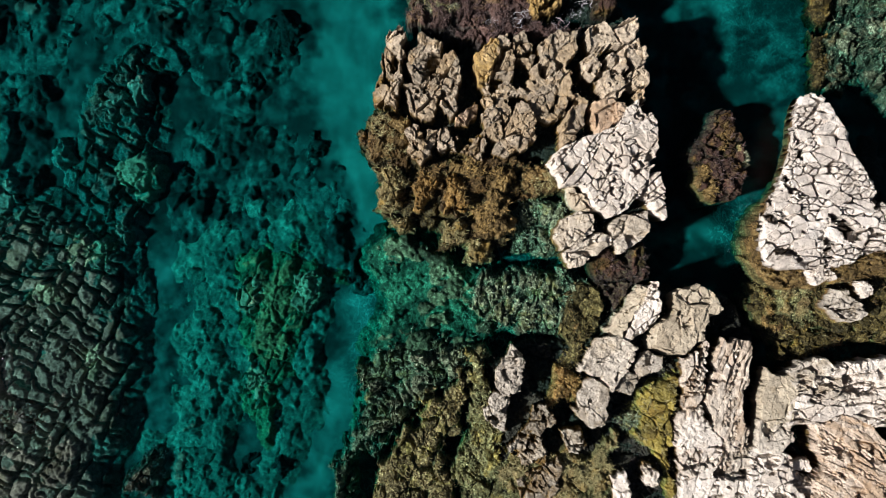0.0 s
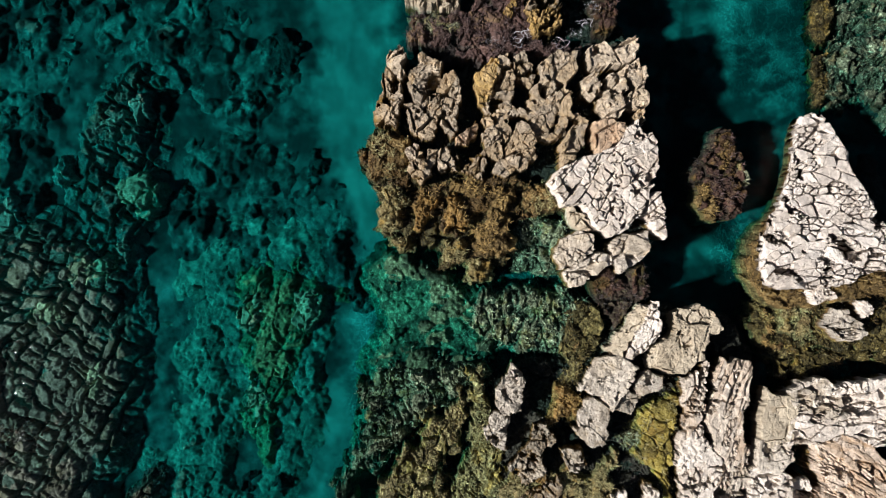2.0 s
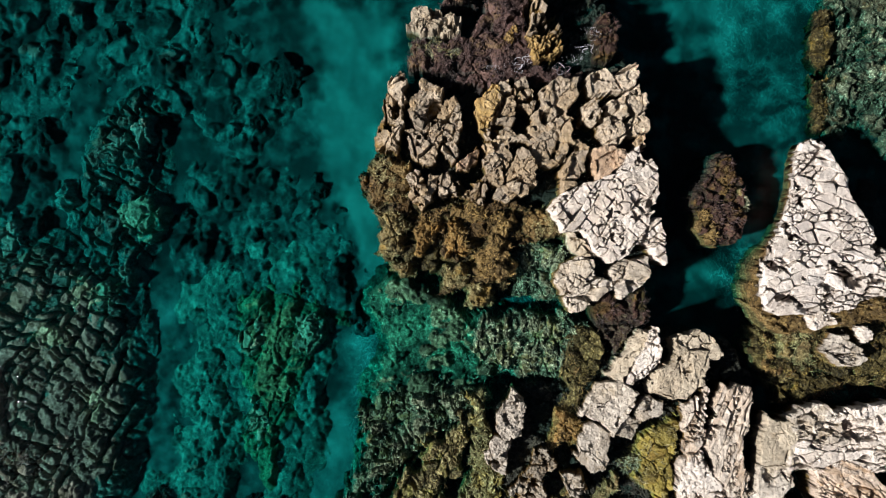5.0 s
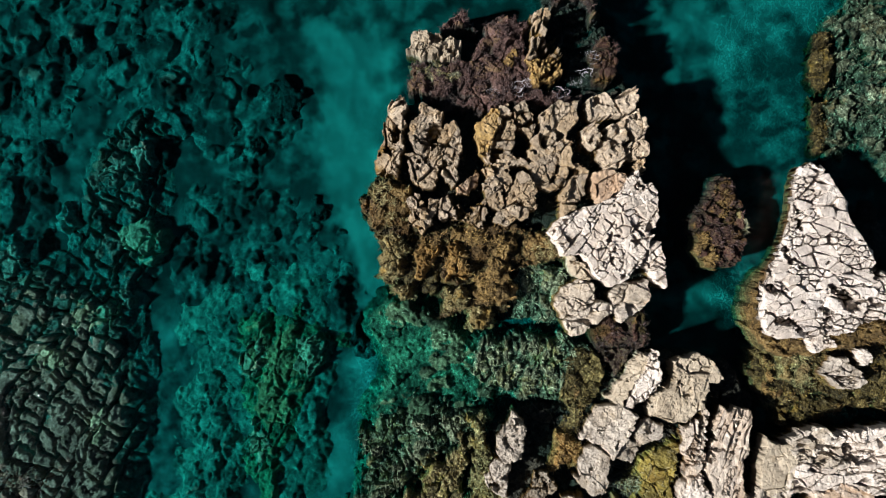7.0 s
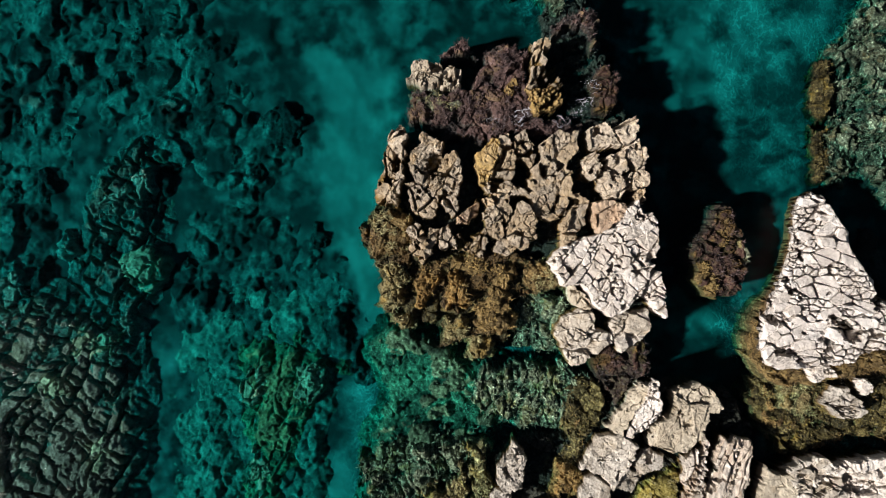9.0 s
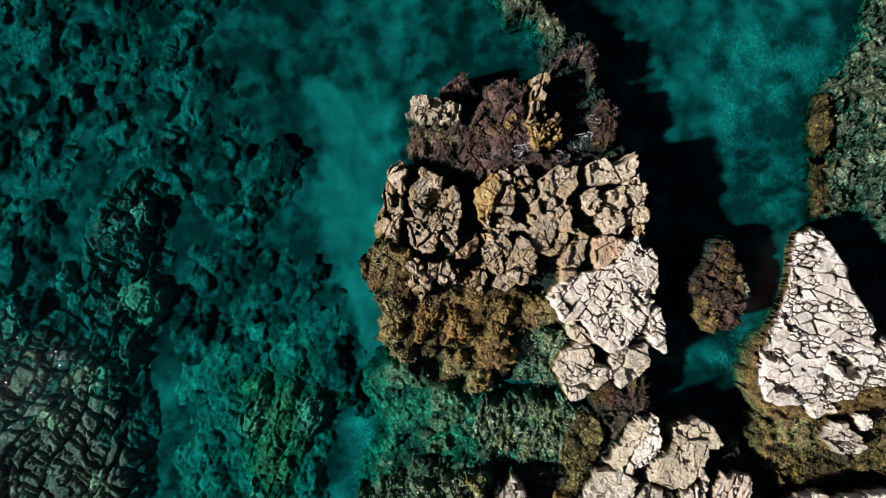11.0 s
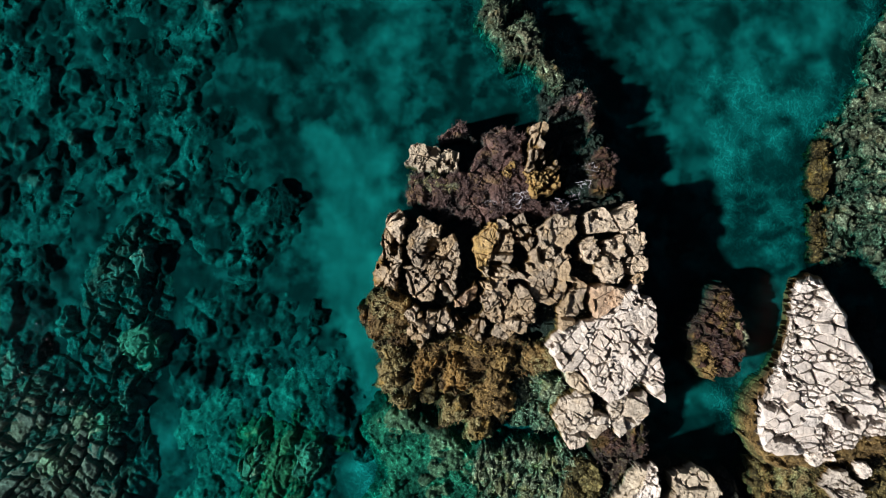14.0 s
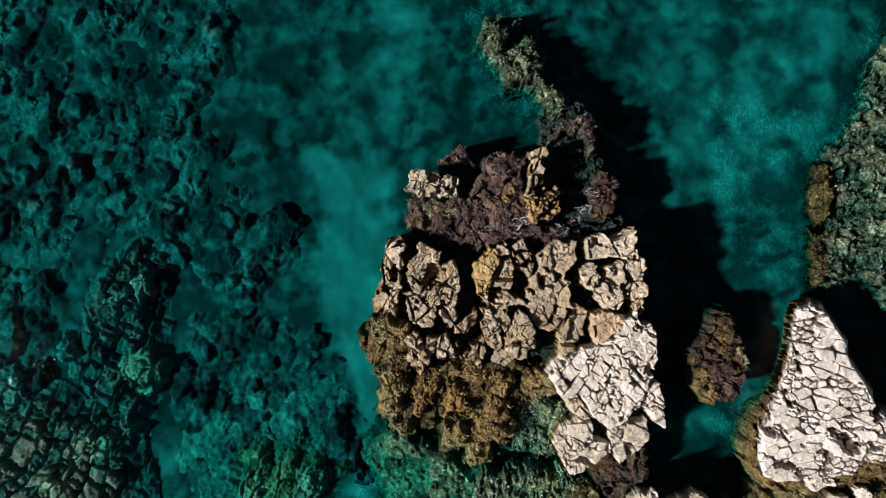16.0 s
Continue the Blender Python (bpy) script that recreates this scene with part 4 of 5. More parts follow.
thing("shallow_reef", "bright green weed patch in shallow water", "reef", [
    column([(-3.01, -4.09), (-1.84, -2.91), (-0.47, -3.11), (1.88, -3.11), (1.68, -4.09), (0.31, -4.87), (-0.86, -5.65), (-1.84, -6.82), (-2.82, -8.00), (-3.21, -10.15), (-4.18, -10.15), (-3.79, -7.41), (-3.01, -5.85)], -0.40, -1.4, TURF, cell=0.45, dome=0.06, edge=0.6, profile=1.5, ragged=0.35, bend=0.3, rough=0.09, uneven=0.1, swell=0.15, grid=0.03, humps=((0.9, 0.16, 0.6, 1.6), (0.4, 0.1, 0.6, 1.6)), tufts=26, sprig=GREEN_FROND)], REEFS, piece_name="hummock")
thing("weed_shelf", "dark purple-brown turf rock between the white boulders", "weed shelf", [
    column([(4.71, -0.55), (5.28, -0.13), (6.05, -0.21), (7.00, 0.40), (7.29, -0.27), (7.29, -1.13), (6.62, -1.32), (5.76, -2.28), (4.99, -1.13)], 0.02, -1.4, MAROON, tufts=45, sprig=DARK_FROND, **SOFT)], REEFS, piece_name="hummock")
thing("weed_shelf", "orange-brown weedy slope below the slanting slabs", "weed shelf", [
    column([(4.47, -1.13), (5.08, -1.09), (5.84, -1.79), (5.65, -2.65), (4.79, -3.42), (4.70, -4.18), (4.41, -5.04), (3.51, -5.33), (3.65, -4.18), (4.12, -3.04)], -0.08, -1.4, AMBER, tufts=60, sprig=BROWN_FROND, **SOFT),
    column([(3.50, -5.22), (3.82, -4.07), (4.29, -3.78), (4.71, -4.73), (4.33, -5.07)], 0.20, -0.2, GOLD, cell=0.4, edge=0.4, profile=1.6, ragged=0.25, broad=0.5, uneven=0.08, rough=0.09, joint=0.05, deep=0.2, dome=0.08, tufts=160, sprig=GOLD_FROND)], REEFS, piece_name="hummock")

# ---- southern boulders ----
SLAB = dict(base=-0.6, under=(0.15, -0.2), gate=0.46, holes=0.2, hole=0.4, cut=0.55, crease=0.015, shatter=0.12, uneven=0.05, joint=0.024, deep=0.3, pits=0.03, lean=0.16, rough=0.035)
PITTED = dict(base=-0.6, under=(0.1, -0.2), uneven=0.05, joint=0.03, deep=0.12, pits=0.08, crease=0.04, holes=0.3, hole=0.35, cut=0.45, rough=0.06, lean=0.2, split=0.3, ragged=0.18)
thing("slanting_slab", "white limestone slab leaning seaward", "rock", [
    column([(5.88, -2.88), (6.20, -2.30), (6.58, -1.72), (6.80, -1.22), (7.03, -1.07), (7.16, -1.64), (7.23, -2.12), (6.42, -2.75), (6.20, -2.95)], 0.88, cell=0.5, angle=48, stretch=2.2, jitter=0.8, mat=WHITE, tilt=(0.06, 0.05), **{**SLAB, "gate": 0.5, "rough": 0.025}),
    column([(5.42, -2.60), (6.01, -1.92), (6.66, -1.18), (6.84, -1.16), (6.60, -1.74), (6.22, -2.32), (5.90, -2.90), (5.70, -2.86)], 0.62, cell=1.2, angle=48, stretch=2.0, mat=SMOOTH, tilt=(0.4, -0.35), **{**SLAB, "gate": 0.6, "rough": 0.025})], "boulders")
thing("boulder", "cracked white limestone boulder with dark joints", "rock", [
    column([(5.16, -2.86), (5.83, -2.75), (6.40, -3.23), (6.01, -4.06), (5.57, -4.63), (5.09, -4.26), (4.52, -3.96), (4.72, -3.34)], 0.82, cell=0.7, angle=45, stretch=1.4, jitter=0.7, mat=PALE, **SLAB)], "boulders")
thing("slanting_slab", "grey limestone slab with curved cracks", "rock", [
    column([(6.75, -2.93), (7.03, -2.53), (7.58, -2.01), (7.65, -1.35), (8.41, -1.07), (8.98, -1.35), (9.13, -1.94), (8.70, -2.12), (8.61, -2.93), (7.97, -3.50), (7.49, -3.47), (6.82, -3.23)], 0.84, cell=0.75, angle=55, stretch=1.6, mat=SMOOTH, **SLAB)], "boulders")
thing("boulder", "small pale grey limestone boulder", "rock", [
    column([(6.32, -3.99), (6.71, -3.33), (7.28, -3.59), (7.28, -3.90), (6.43, -4.20)], 0.72, cell=0.6, mat=GREY, **SLAB)], "boulders")
thing("boulder", "small white limestone boulder wedged between slabs", "rock", [
    column([(5.72, -4.70), (6.06, -4.09), (6.56, -4.25), (6.17, -4.94)], 0.6, cell=0.4, mat=SLATY, **SLAB)], "boulders")
thing("boulder", "tan and grey limestone boulder on weedy rock", "rock", [
    column([(4.33, -5.40), (4.59, -4.65), (4.97, -4.31), (5.47, -4.69), (5.36, -5.81), (4.97, -5.90)], 0.62, cell=0.5, angle=100, stretch=1.5, mat=GREY, **SLAB)], "boulders")
thing("boulder", "narrow pitted grey limestone boulder rising from weed", "rock", [
    column([(2.05, -3.47), (2.27, -3.06), (2.66, -3.55), (2.76, -3.85), (2.48, -4.71), (1.99, -4.88), (1.67, -4.52), (1.80, -3.92)], 0.55, cell=0.9, angle=110, stretch=1.4, mat=GREY, **PITTED),
    column([(1.43, -5.24), (1.69, -4.71), (2.18, -4.88), (2.20, -5.35), (2.10, -6.02), (1.90, -6.12)], 0.5, cell=0.8, mat=GREY, **PITTED)], "boulders")
thing("boulder", "dark weathered limestone hump with a deep hollow", "rock", [
    column([(2.60, -6.24), (3.04, -5.22), (3.43, -5.26), (3.85, -5.87), (3.43, -6.02), (3.36, -6.77), (3.41, -7.37), (2.75, -7.19), (2.26, -6.62)], 0.45, cell=0.9, angle=70, stretch=1.4, mat=SLATY, **PITTED),
    column([(3.41, -7.37), (3.79, -7.00), (4.07, -7.52), (3.79, -8.28), (3.32, -8.66), (2.56, -8.47), (2.47, -7.71)], 0.3, cell=0.5, mat=SLATY, **SLAB)], "boulders")
thing("boulder", "dark weathered limestone boulder among weed", "rock", [
    column([(4.04, -6.05), (4.60, -5.94), (4.87, -6.58), (4.53, -6.88), (4.19, -6.73)], 0.42, cell=0.4, mat=SLATY, **SLAB)], "boulders")
thing("boulder", "white limestone boulder beside a moss bank", "rock", [
    column([(6.68, -7.34), (6.90, -7.15), (7.20, -7.37), (7.20, -7.83), (6.90, -7.94), (6.68, -7.68)], 0.5, cell=0.6, mat=WHITE, **SLAB)], "boulders")
thing("boulder", "pitted white limestone boulder in a dark hollow", "rock", [
    column([(5.70, -7.64), (6.03, -7.41), (6.30, -7.71), (6.34, -8.66), (5.70, -8.66)], 0.45, cell=0.4, mat=WHITE, **SLAB)], "boulders")

# Near-black floor laid in the gaps to stand for their shade.
thing("weed_shelf", "near-black rock floor between the southern boulders, gap shade put into its colour", "weed shelf", [
    column([(1.63, -3.86), (2.83, -3.09), (3.90, -3.09), (4.39, -2.31), (5.75, -2.31), (7.69, -1.15), (9.82, -1.53), (10.79, -3.09), (10.89, -10.08), (1.86, -10.08), (1.96, -6.19)], -0.25, -1.6, SHADE_ROCK, grid=0.04, cell=0.7, edge=0.3, uneven=0.08, rough=0.1, bend=0.2)], REEFS, piece_name="hummock")
thing("moss_bank", "yellow-green mossy bank beside a small pool", "moss bank", [
    column([(6.52, -4.79), (7.81, -4.04), (8.04, -4.53), (7.88, -5.21), (7.81, -6.42), (7.69, -7.56), (8.38, -8.70), (7.62, -8.70), (7.50, -7.45), (6.75, -6.84), (6.41, -6.27), (6.60, -5.63), (6.33, -5.21)], 0.3, -1.0, MOSS, cell=0.7, edge=0.35, dome=0.06, uneven=0.06, rough=0.06, ragged=0.15, tilt=(0.3, 0.0), bend=0.3, split=0.1, joint=0.04, tufts=35, sprig=OLIVE_FROND)], piece_name="hummock")
thing("pool_floor", "green weedy floor of a small rock pool", "rock pool", [
    column([(5.95, -5.82), (6.34, -5.12), (6.80, -5.08), (7.50, -5.58), (7.19, -6.40), (7.42, -7.05), (6.26, -6.40)], -0.06, -1.0, OLIVE, cell=0.3, edge=0.25, dome=0.05, uneven=0.08, rough=0.06, ragged=0.15, bend=0.2, tufts=120, sprig=GREEN_FROND)], piece_name="pebble")
thing("weed_shelf", "brown and olive weedy rock below the boulders", "weed shelf", [
    column([(2.32, -6.68), (2.99, -7.44), (3.85, -6.87), (4.90, -6.87), (5.66, -6.10), (6.05, -6.10), (5.86, -7.64), (5.76, -9.93), (1.84, -9.93), (2.03, -7.44)], 0.08, -1.2, OLIVE, tufts=360, sprig=OLIVE_FROND, **SOFT),
    column([(5.79, -6.13), (6.27, -6.23), (7.23, -6.90), (7.61, -7.67), (7.42, -9.98), (5.88, -9.98)], -0.35, -1.2, PURPLE, tufts=180, sprig=DARK_FROND, **SOFT)], REEFS, piece_name="hummock")

CLIFF = {**SLAB, "edge": 0.1, "grow": 0.14, "uneven": 0.045, "lean": 0.05, "shatter": 0.3, "under": (0.25, -0.25), "gate": 0.08, "joint": 0.03, "deep": 0.4, "holes": 0.25, "hole": 0.5, "cut": 0.55, "beds": True, "lean": 0.12}
FACE = {**CLIFF, "beds": False, "gate": 0.48, "uneven": 0.03, "lean": 0.06, "joint": 0.024, "rough": 0.018, "split": 0.5, "fine": 0.5, "swell": 0.03}
thing("bedded_rock", "tall bedded white limestone rock with long upright clefts", "rock", [
    column([(7.89, -3.69), (8.48, -3.21), (8.70, -3.06), (8.61, -3.65), (8.40, -4.72), (8.26, -5.05), (7.89, -5.45), (8.00, -4.75), (7.85, -4.24)], 0.9, angle=72, cell=0.26, stretch=3.0, mat=STRATA, **{**CLIFF, "holes": 0.0, "grow": 0.09, "uneven": 0.03, "gate": 0.35}),
    column([(9.03, -3.03), (10.02, -3.08), (10.07, -3.65), (9.87, -4.42), (9.69, -5.49), (9.95, -5.85), (9.80, -6.55), (9.32, -6.55), (8.88, -5.85), (8.66, -4.75), (8.95, -3.83)], 0.95, angle=69, cell=0.2, stretch=6.0, beds=True, mat=STRATA, base=-0.6, edge=0.1, grow=0.12, uneven=0.025, joint=0.024, deep=0.22, gate=0.38, jitter=1.0, shatter=0.3, lean=0.06, crease=0.02, pits=0.03, bend=0.025, holes=0.25, hole=0.5, cut=0.62, under=(0.25, -0.25)),
    column([(7.85, -5.49), (8.37, -5.16), (8.77, -5.95), (8.99, -6.37), (7.89, -6.44), (7.69, -6.37)], 0.92, angle=66, cell=0.35, stretch=2.4, mat=WHITE, **FACE),
    column([(7.71, -6.53), (8.99, -6.55), (8.73, -7.38), (7.85, -7.36), (7.74, -7.06)], 0.9, angle=66, cell=0.35, stretch=2.4, mat=WHITE, **FACE),
    column([(8.99, -6.51), (9.47, -6.59), (9.43, -7.50), (8.77, -7.54)], 0.85, angle=70, cell=0.15, stretch=9, beds=True, mat=STRATA, base=-0.6, edge=0.1, grow=0.14, uneven=0.1, joint=0.045, deep=0.3, under=(0.25, -0.25)),
    column([(9.54, -6.70), (10.13, -6.62), (10.17, -7.50), (9.54, -7.54)], 0.8, cell=0.4, mat=PALE, **CLIFF),
    column([(7.85, -7.54), (9.10, -7.61), (10.20, -7.61), (10.29, -9.52), (7.72, -9.52)], 0.9, cell=0.5, angle=62, stretch=1.8, mat=WHITE, **FACE)], "large rocks")

thing("ledge_rock", "broad cracked white limestone ledge with rusty stains and deep holes", "rock", [
    column([(10.61, -4.02), (11.01, -4.24), (11.30, -4.17), (11.41, -4.75), (11.30, -5.58), (10.64, -5.76), (10.42, -5.49)], 0.98, cell=1.4, mat=SMOOTH, **{**FACE, "deep": 0.12, "holes": 0.0}),
    column([(11.30, -4.02), (12.44, -3.69), (12.81, -3.83), (12.77, -4.20), (13.14, -4.75), (12.59, -4.84), (11.41, -4.57)], 0.95, cell=0.26, angle=14, stretch=2.4, mat=PALE, **{**FACE, "gate": 0.3}),
    column([(12.84, -3.95), (13.32, -3.76), (14.61, -3.65), (15.71, -3.65), (15.71, -4.57), (14.79, -4.84), (13.23, -4.79), (12.92, -4.39)], 0.95, cell=0.5, angle=8, stretch=1.5, beds=True, holes=0.2, lean=0.08, mat=WHITE, base=-0.6, edge=0.1, grow=0.14, uneven=0.07, joint=0.06, gate=0.1, deep=0.42, under=(0.25, -0.25)),
    column([(11.30, -4.86), (12.77, -4.86), (14.79, -4.86), (15.71, -4.75), (15.71, -5.85), (14.79, -5.71), (13.14, -5.49), (12.22, -5.71), (11.38, -5.63)], 0.98, cell=0.32, angle=9, stretch=2.2, mat=WHITE, **{**FACE, "gate": 0.4}),
    column([(10.29, -5.71), (11.30, -5.67), (11.38, -6.18), (10.94, -6.59), (10.57, -6.50), (10.20, -6.59)], 0.92, cell=0.45, mat=PALE, **FACE),
    column([(10.20, -6.62), (10.61, -6.55), (11.30, -6.86), (11.27, -7.69), (11.67, -8.06), (11.67, -9.52), (10.17, -9.52), (10.11, -7.50)], 0.9, cell=0.6, angle=30, mat=WHITE, **FACE),
    column([(12.26, -5.78), (13.14, -5.52), (13.96, -5.89), (14.61, -6.59), (15.71, -6.40), (15.71, -9.52), (12.04, -9.52), (12.22, -7.69), (12.59, -7.14), (12.31, -6.40)], 0.95, cell=0.22, angle=-32, stretch=3.6, mat=RUSTY, **{**FACE, "gate": 0.52, "deep": 0.2}),
    column([(11.56, -7.11), (12.03, -6.96), (12.24, -7.68), (12.03, -8.09), (11.60, -7.90)], 0.55, cell=0.4, mat=WHITE, **CLIFF)], "large rocks")

# ---- eastern stack ----
thing("white_stack", "tall cracked white limestone stack tapering northward", "rock", [
    column([(11.48, 4.70), (11.55, 4.96), (11.92, 5.09), (12.37, 4.96), (12.61, 4.52), (12.93, 3.98), (13.10, 3.80), (13.22, 3.25), (13.55, 2.71), (13.91, 2.16), (14.02, 1.65), (14.46, 1.40), (15.00, 0.93), (15.00, 0.02), (14.09, 0.02), (13.55, -0.16), (13.30, -0.45), (12.64, -0.54), (11.73, -0.64), (10.83, -0.69), (10.39, -0.53), (10.28, 0.02), (10.26, 1.11), (10.48, 1.56), (10.88, 2.02), (11.23, 3.11), (11.37, 3.65), (11.35, 4.38)], 1.12, -0.25, FOOTED, cell=0.37, angle=-6, stretch=1.7, nubs=0.4, jitter=1.0, bend=0.012, vary=0.4, uneven=0.055, joint=0.026, deep=0.4, gate=0.3, holes=0.5, hole=0.5, cut=0.5, grow=0.12, under=(0.54, 0.0), fine=0.55, shatter=0.5, crease=0.0, pits=0.0, rough=0.014, ragged=0.08, lean=0.15, edge=0.24),
    column([(12.04, -0.69), (12.86, -0.61), (13.01, -0.98), (12.37, -1.17), (12.11, -0.98)], 0.6, cell=0.22, mat=WHITE, **SLAB)], "large rocks")
thing("weed_flank", "golden-brown weedy flank at the foot of the white stack", "weed shelf", [
    column([(10.25, -0.21), (10.68, -0.55), (11.35, -0.59), (12.49, -0.51), (14.78, -0.17), (16.30, 0.10), (16.30, -0.78), (13.06, -1.28), (11.35, -1.31), (10.59, -0.97)], 0.34, -0.3, AMBER, grid=0.03, tufts=120, sprig=UMBER_FROND, cell=0.6, edge=0.5, joint=0.04, bend=0.3, split=0.1, dome=0.05, ragged=0.15, rough=0.07)], REEFS, piece_name="hummock")
thing("weed_flank", "golden weedy foot along the seaward wall of the white stack", "weed shelf", [
    column([(11.64, 2.35), (11.25, 1.82), (10.87, 1.44), (10.56, 0.94), (10.37, 0.21), (10.45, -0.40), (10.83, -0.67), (11.14, -0.55), (11.33, 0.40), (11.41, 1.17), (11.75, 1.74), (11.98, 2.22)], 0.42, -0.6, AMBER, grid=0.026, seed=9, tufts=780, sprig=BROWN_FROND, cell=0.5, edge=0.3, joint=0.04, bend=0.3, split=0.1, dome=0.08, ragged=0.15, rough=0.08)], REEFS, piece_name="hummock")
thing("olive_hummock", "olive and amber weed hummocks on the brown shelf", "weed shelf", [
    column([(11.45, -1.36), (12.33, -1.24), (12.91, -1.70), (12.71, -2.46), (11.95, -2.73), (11.45, -2.27)], 0.06, mat=OLIVE, tufts=160, sprig=OLIVE_FROND, seed=15, **TUFTY),
    column([(10.61, -1.36), (11.03, -1.28), (11.26, -1.99), (11.53, -2.84), (11.30, -3.26), (10.92, -2.56)], 0.06, mat=AMBER, tufts=160, sprig=GOLD_FROND, seed=17, **TUFTY)], piece_name="hummock")
# Footing added to fill the open gap below the stack's wall.
thing("added_footing", "near-black rock footing added to fill the gap under the white stack", "rock", [
    column([(13.01, 0.83), (13.32, 1.63), (14.12, 2.64), (14.53, 4.05), (15.13, 4.25), (16.54, 1.23), (16.54, 0.02), (13.72, -0.38), (12.61, -0.28)], -0.55, -2.7, SHADE_ROCK, under=(0.55, 0.0), cell=0.8, edge=0.5, grid=0.05, smooth=True)], ROCKS)
thing("weed_shelf", "wide brown weed shelf south of the white stack", "weed shelf", [
    column([(10.37, -1.51), (10.74, -1.09), (12.55, -1.07), (14.47, -0.86), (16.38, -0.55), (16.38, -3.81), (15.00, -3.39), (13.32, -3.46), (11.79, -4.04), (11.56, -4.00), (11.21, -3.23), (10.75, -2.28)], -0.12, -1.4, UMBER, tufts=70, sprig=UMBER_FROND, **SOFT)], REEFS, piece_name="hummock")
thing("boulder", "rounded grey limestone boulder with black cracks on brown weed", "rock", [
    column([(12.65, -1.86), (12.76, -1.50), (13.06, -1.33), (13.47, -1.48), (14.04, -1.95), (14.13, -2.23), (13.72, -2.48), (13.06, -2.29)], 0.5, cell=0.3, angle=-10, stretch=2.0, mat=GREY, **SLAB)], "boulders")
thing("boulder", "small broken white limestone boulder on brown weed", "rock", [
    column([(13.77, -1.11), (14.21, -1.09), (14.30, -1.39), (14.00, -1.67), (13.79, -1.39)], 0.5, cell=0.3, mat=WHITE, **SLAB)], "boulders")
thing("weed_rock", "dark maroon and yellow weed-covered rock awash in the channel", "rock", [
    column([(8.40, 3.26), (8.90, 3.93), (9.37, 4.60), (9.85, 4.79), (10.19, 3.84), (10.42, 3.07), (10.33, 1.93), (9.66, 1.70), (9.13, 1.58), (8.71, 2.12)], 0.15, -1.6, MAROON, tufts=50, sprig=DARK_FROND, grow=0.12, joint=0.03, cell=0.5, edge=0.3, dome=0.15, uneven=0.1, rough=0.09, ragged=0.15),
    column([(8.57, 2.67), (8.83, 2.86), (9.13, 2.67), (9.17, 1.91), (9.32, 1.65), (8.93, 1.69), (8.64, 2.20)], 0.30, -0.3, AMBER, tufts=90, sprig=GOLD_FROND, cell=0.6, edge=0.22, dome=0.1),
    column([(9.29, 3.89), (9.63, 4.57), (9.82, 4.28), (9.70, 3.39), (9.48, 3.28)], 0.2, -0.3, AMBER, tufts=60, sprig=BROWN_FROND, cell=0.4, edge=0.2, dome=0.1),
    column([(10.02, 3.55), (10.20, 3.75), (10.38, 3.30), (10.36, 2.75), (10.14, 2.70), (10.05, 3.10)], 0.12, -0.4, OLIVE, tufts=160, sprig=GREEN_FROND, cell=0.4, edge=0.2, dome=0.1)], ROCKS)

# ---- northern cluster ----
thing("weed_shelf", "purple-brown turf shelf awash north of the stack", "weed shelf", [
    column([(-1.23, 8.47), (-0.39, 8.78), (0.95, 8.86), (1.53, 9.43), (1.64, 10.39), (2.29, 10.39), (2.87, 9.81), (3.06, 7.94), (4.97, 7.75), (5.07, 7.17), (3.06, 6.98), (1.33, 6.86), (0.18, 7.13), (-1.12, 7.98)], 0.16, -1.5, PURPLE, tufts=90, sprig=DARK_FROND, **SOFT),
    column([(-0.31, 9.93), (0.38, 10.36), (0.91, 10.32), (1.03, 9.86), (0.61, 9.63), (-0.10, 9.66)], 0.1, -1.5, PURPLE, tufts=90, sprig=DARK_FROND, **SOFT)], REEFS, piece_name="hummock")
thing("olive_hummock", "olive weed hummock at the foot of a pale boulder", "weed shelf", [
    column([(-1.27, 8.59), (-0.39, 8.70), (0.49, 8.62), (0.53, 7.90), (-0.20, 7.78), (-1.00, 7.90)], 0.12, mat=SHOAL, tufts=60, sprig=OLIVE_FROND, **TUFTY)], piece_name="hummock")
thing("boulder", "pitted pale limestone boulder standing on turf shelf", "rock", [
    column([(-1.28, 9.01), (-1.04, 9.53), (-0.64, 9.64), (-0.16, 9.38), (0.11, 8.74), (-0.29, 8.61), (-0.85, 8.82)], 0.48, cell=0.4, mat=SMOOTH, base=-0.5, deep=0.3, joint=0.05, holes=0.5, hole=0.36, cut=0.34, broad=0.4),
    column([(0.22, 9.49), (0.61, 9.23), (0.41, 8.86), (0.03, 8.76), (-0.19, 9.04)], 0.45, cell=0.35, mat=SMOOTH, base=-0.5, deep=0.3, holes=0.5, hole=0.36, cut=0.34, broad=0.4)], "boulders")
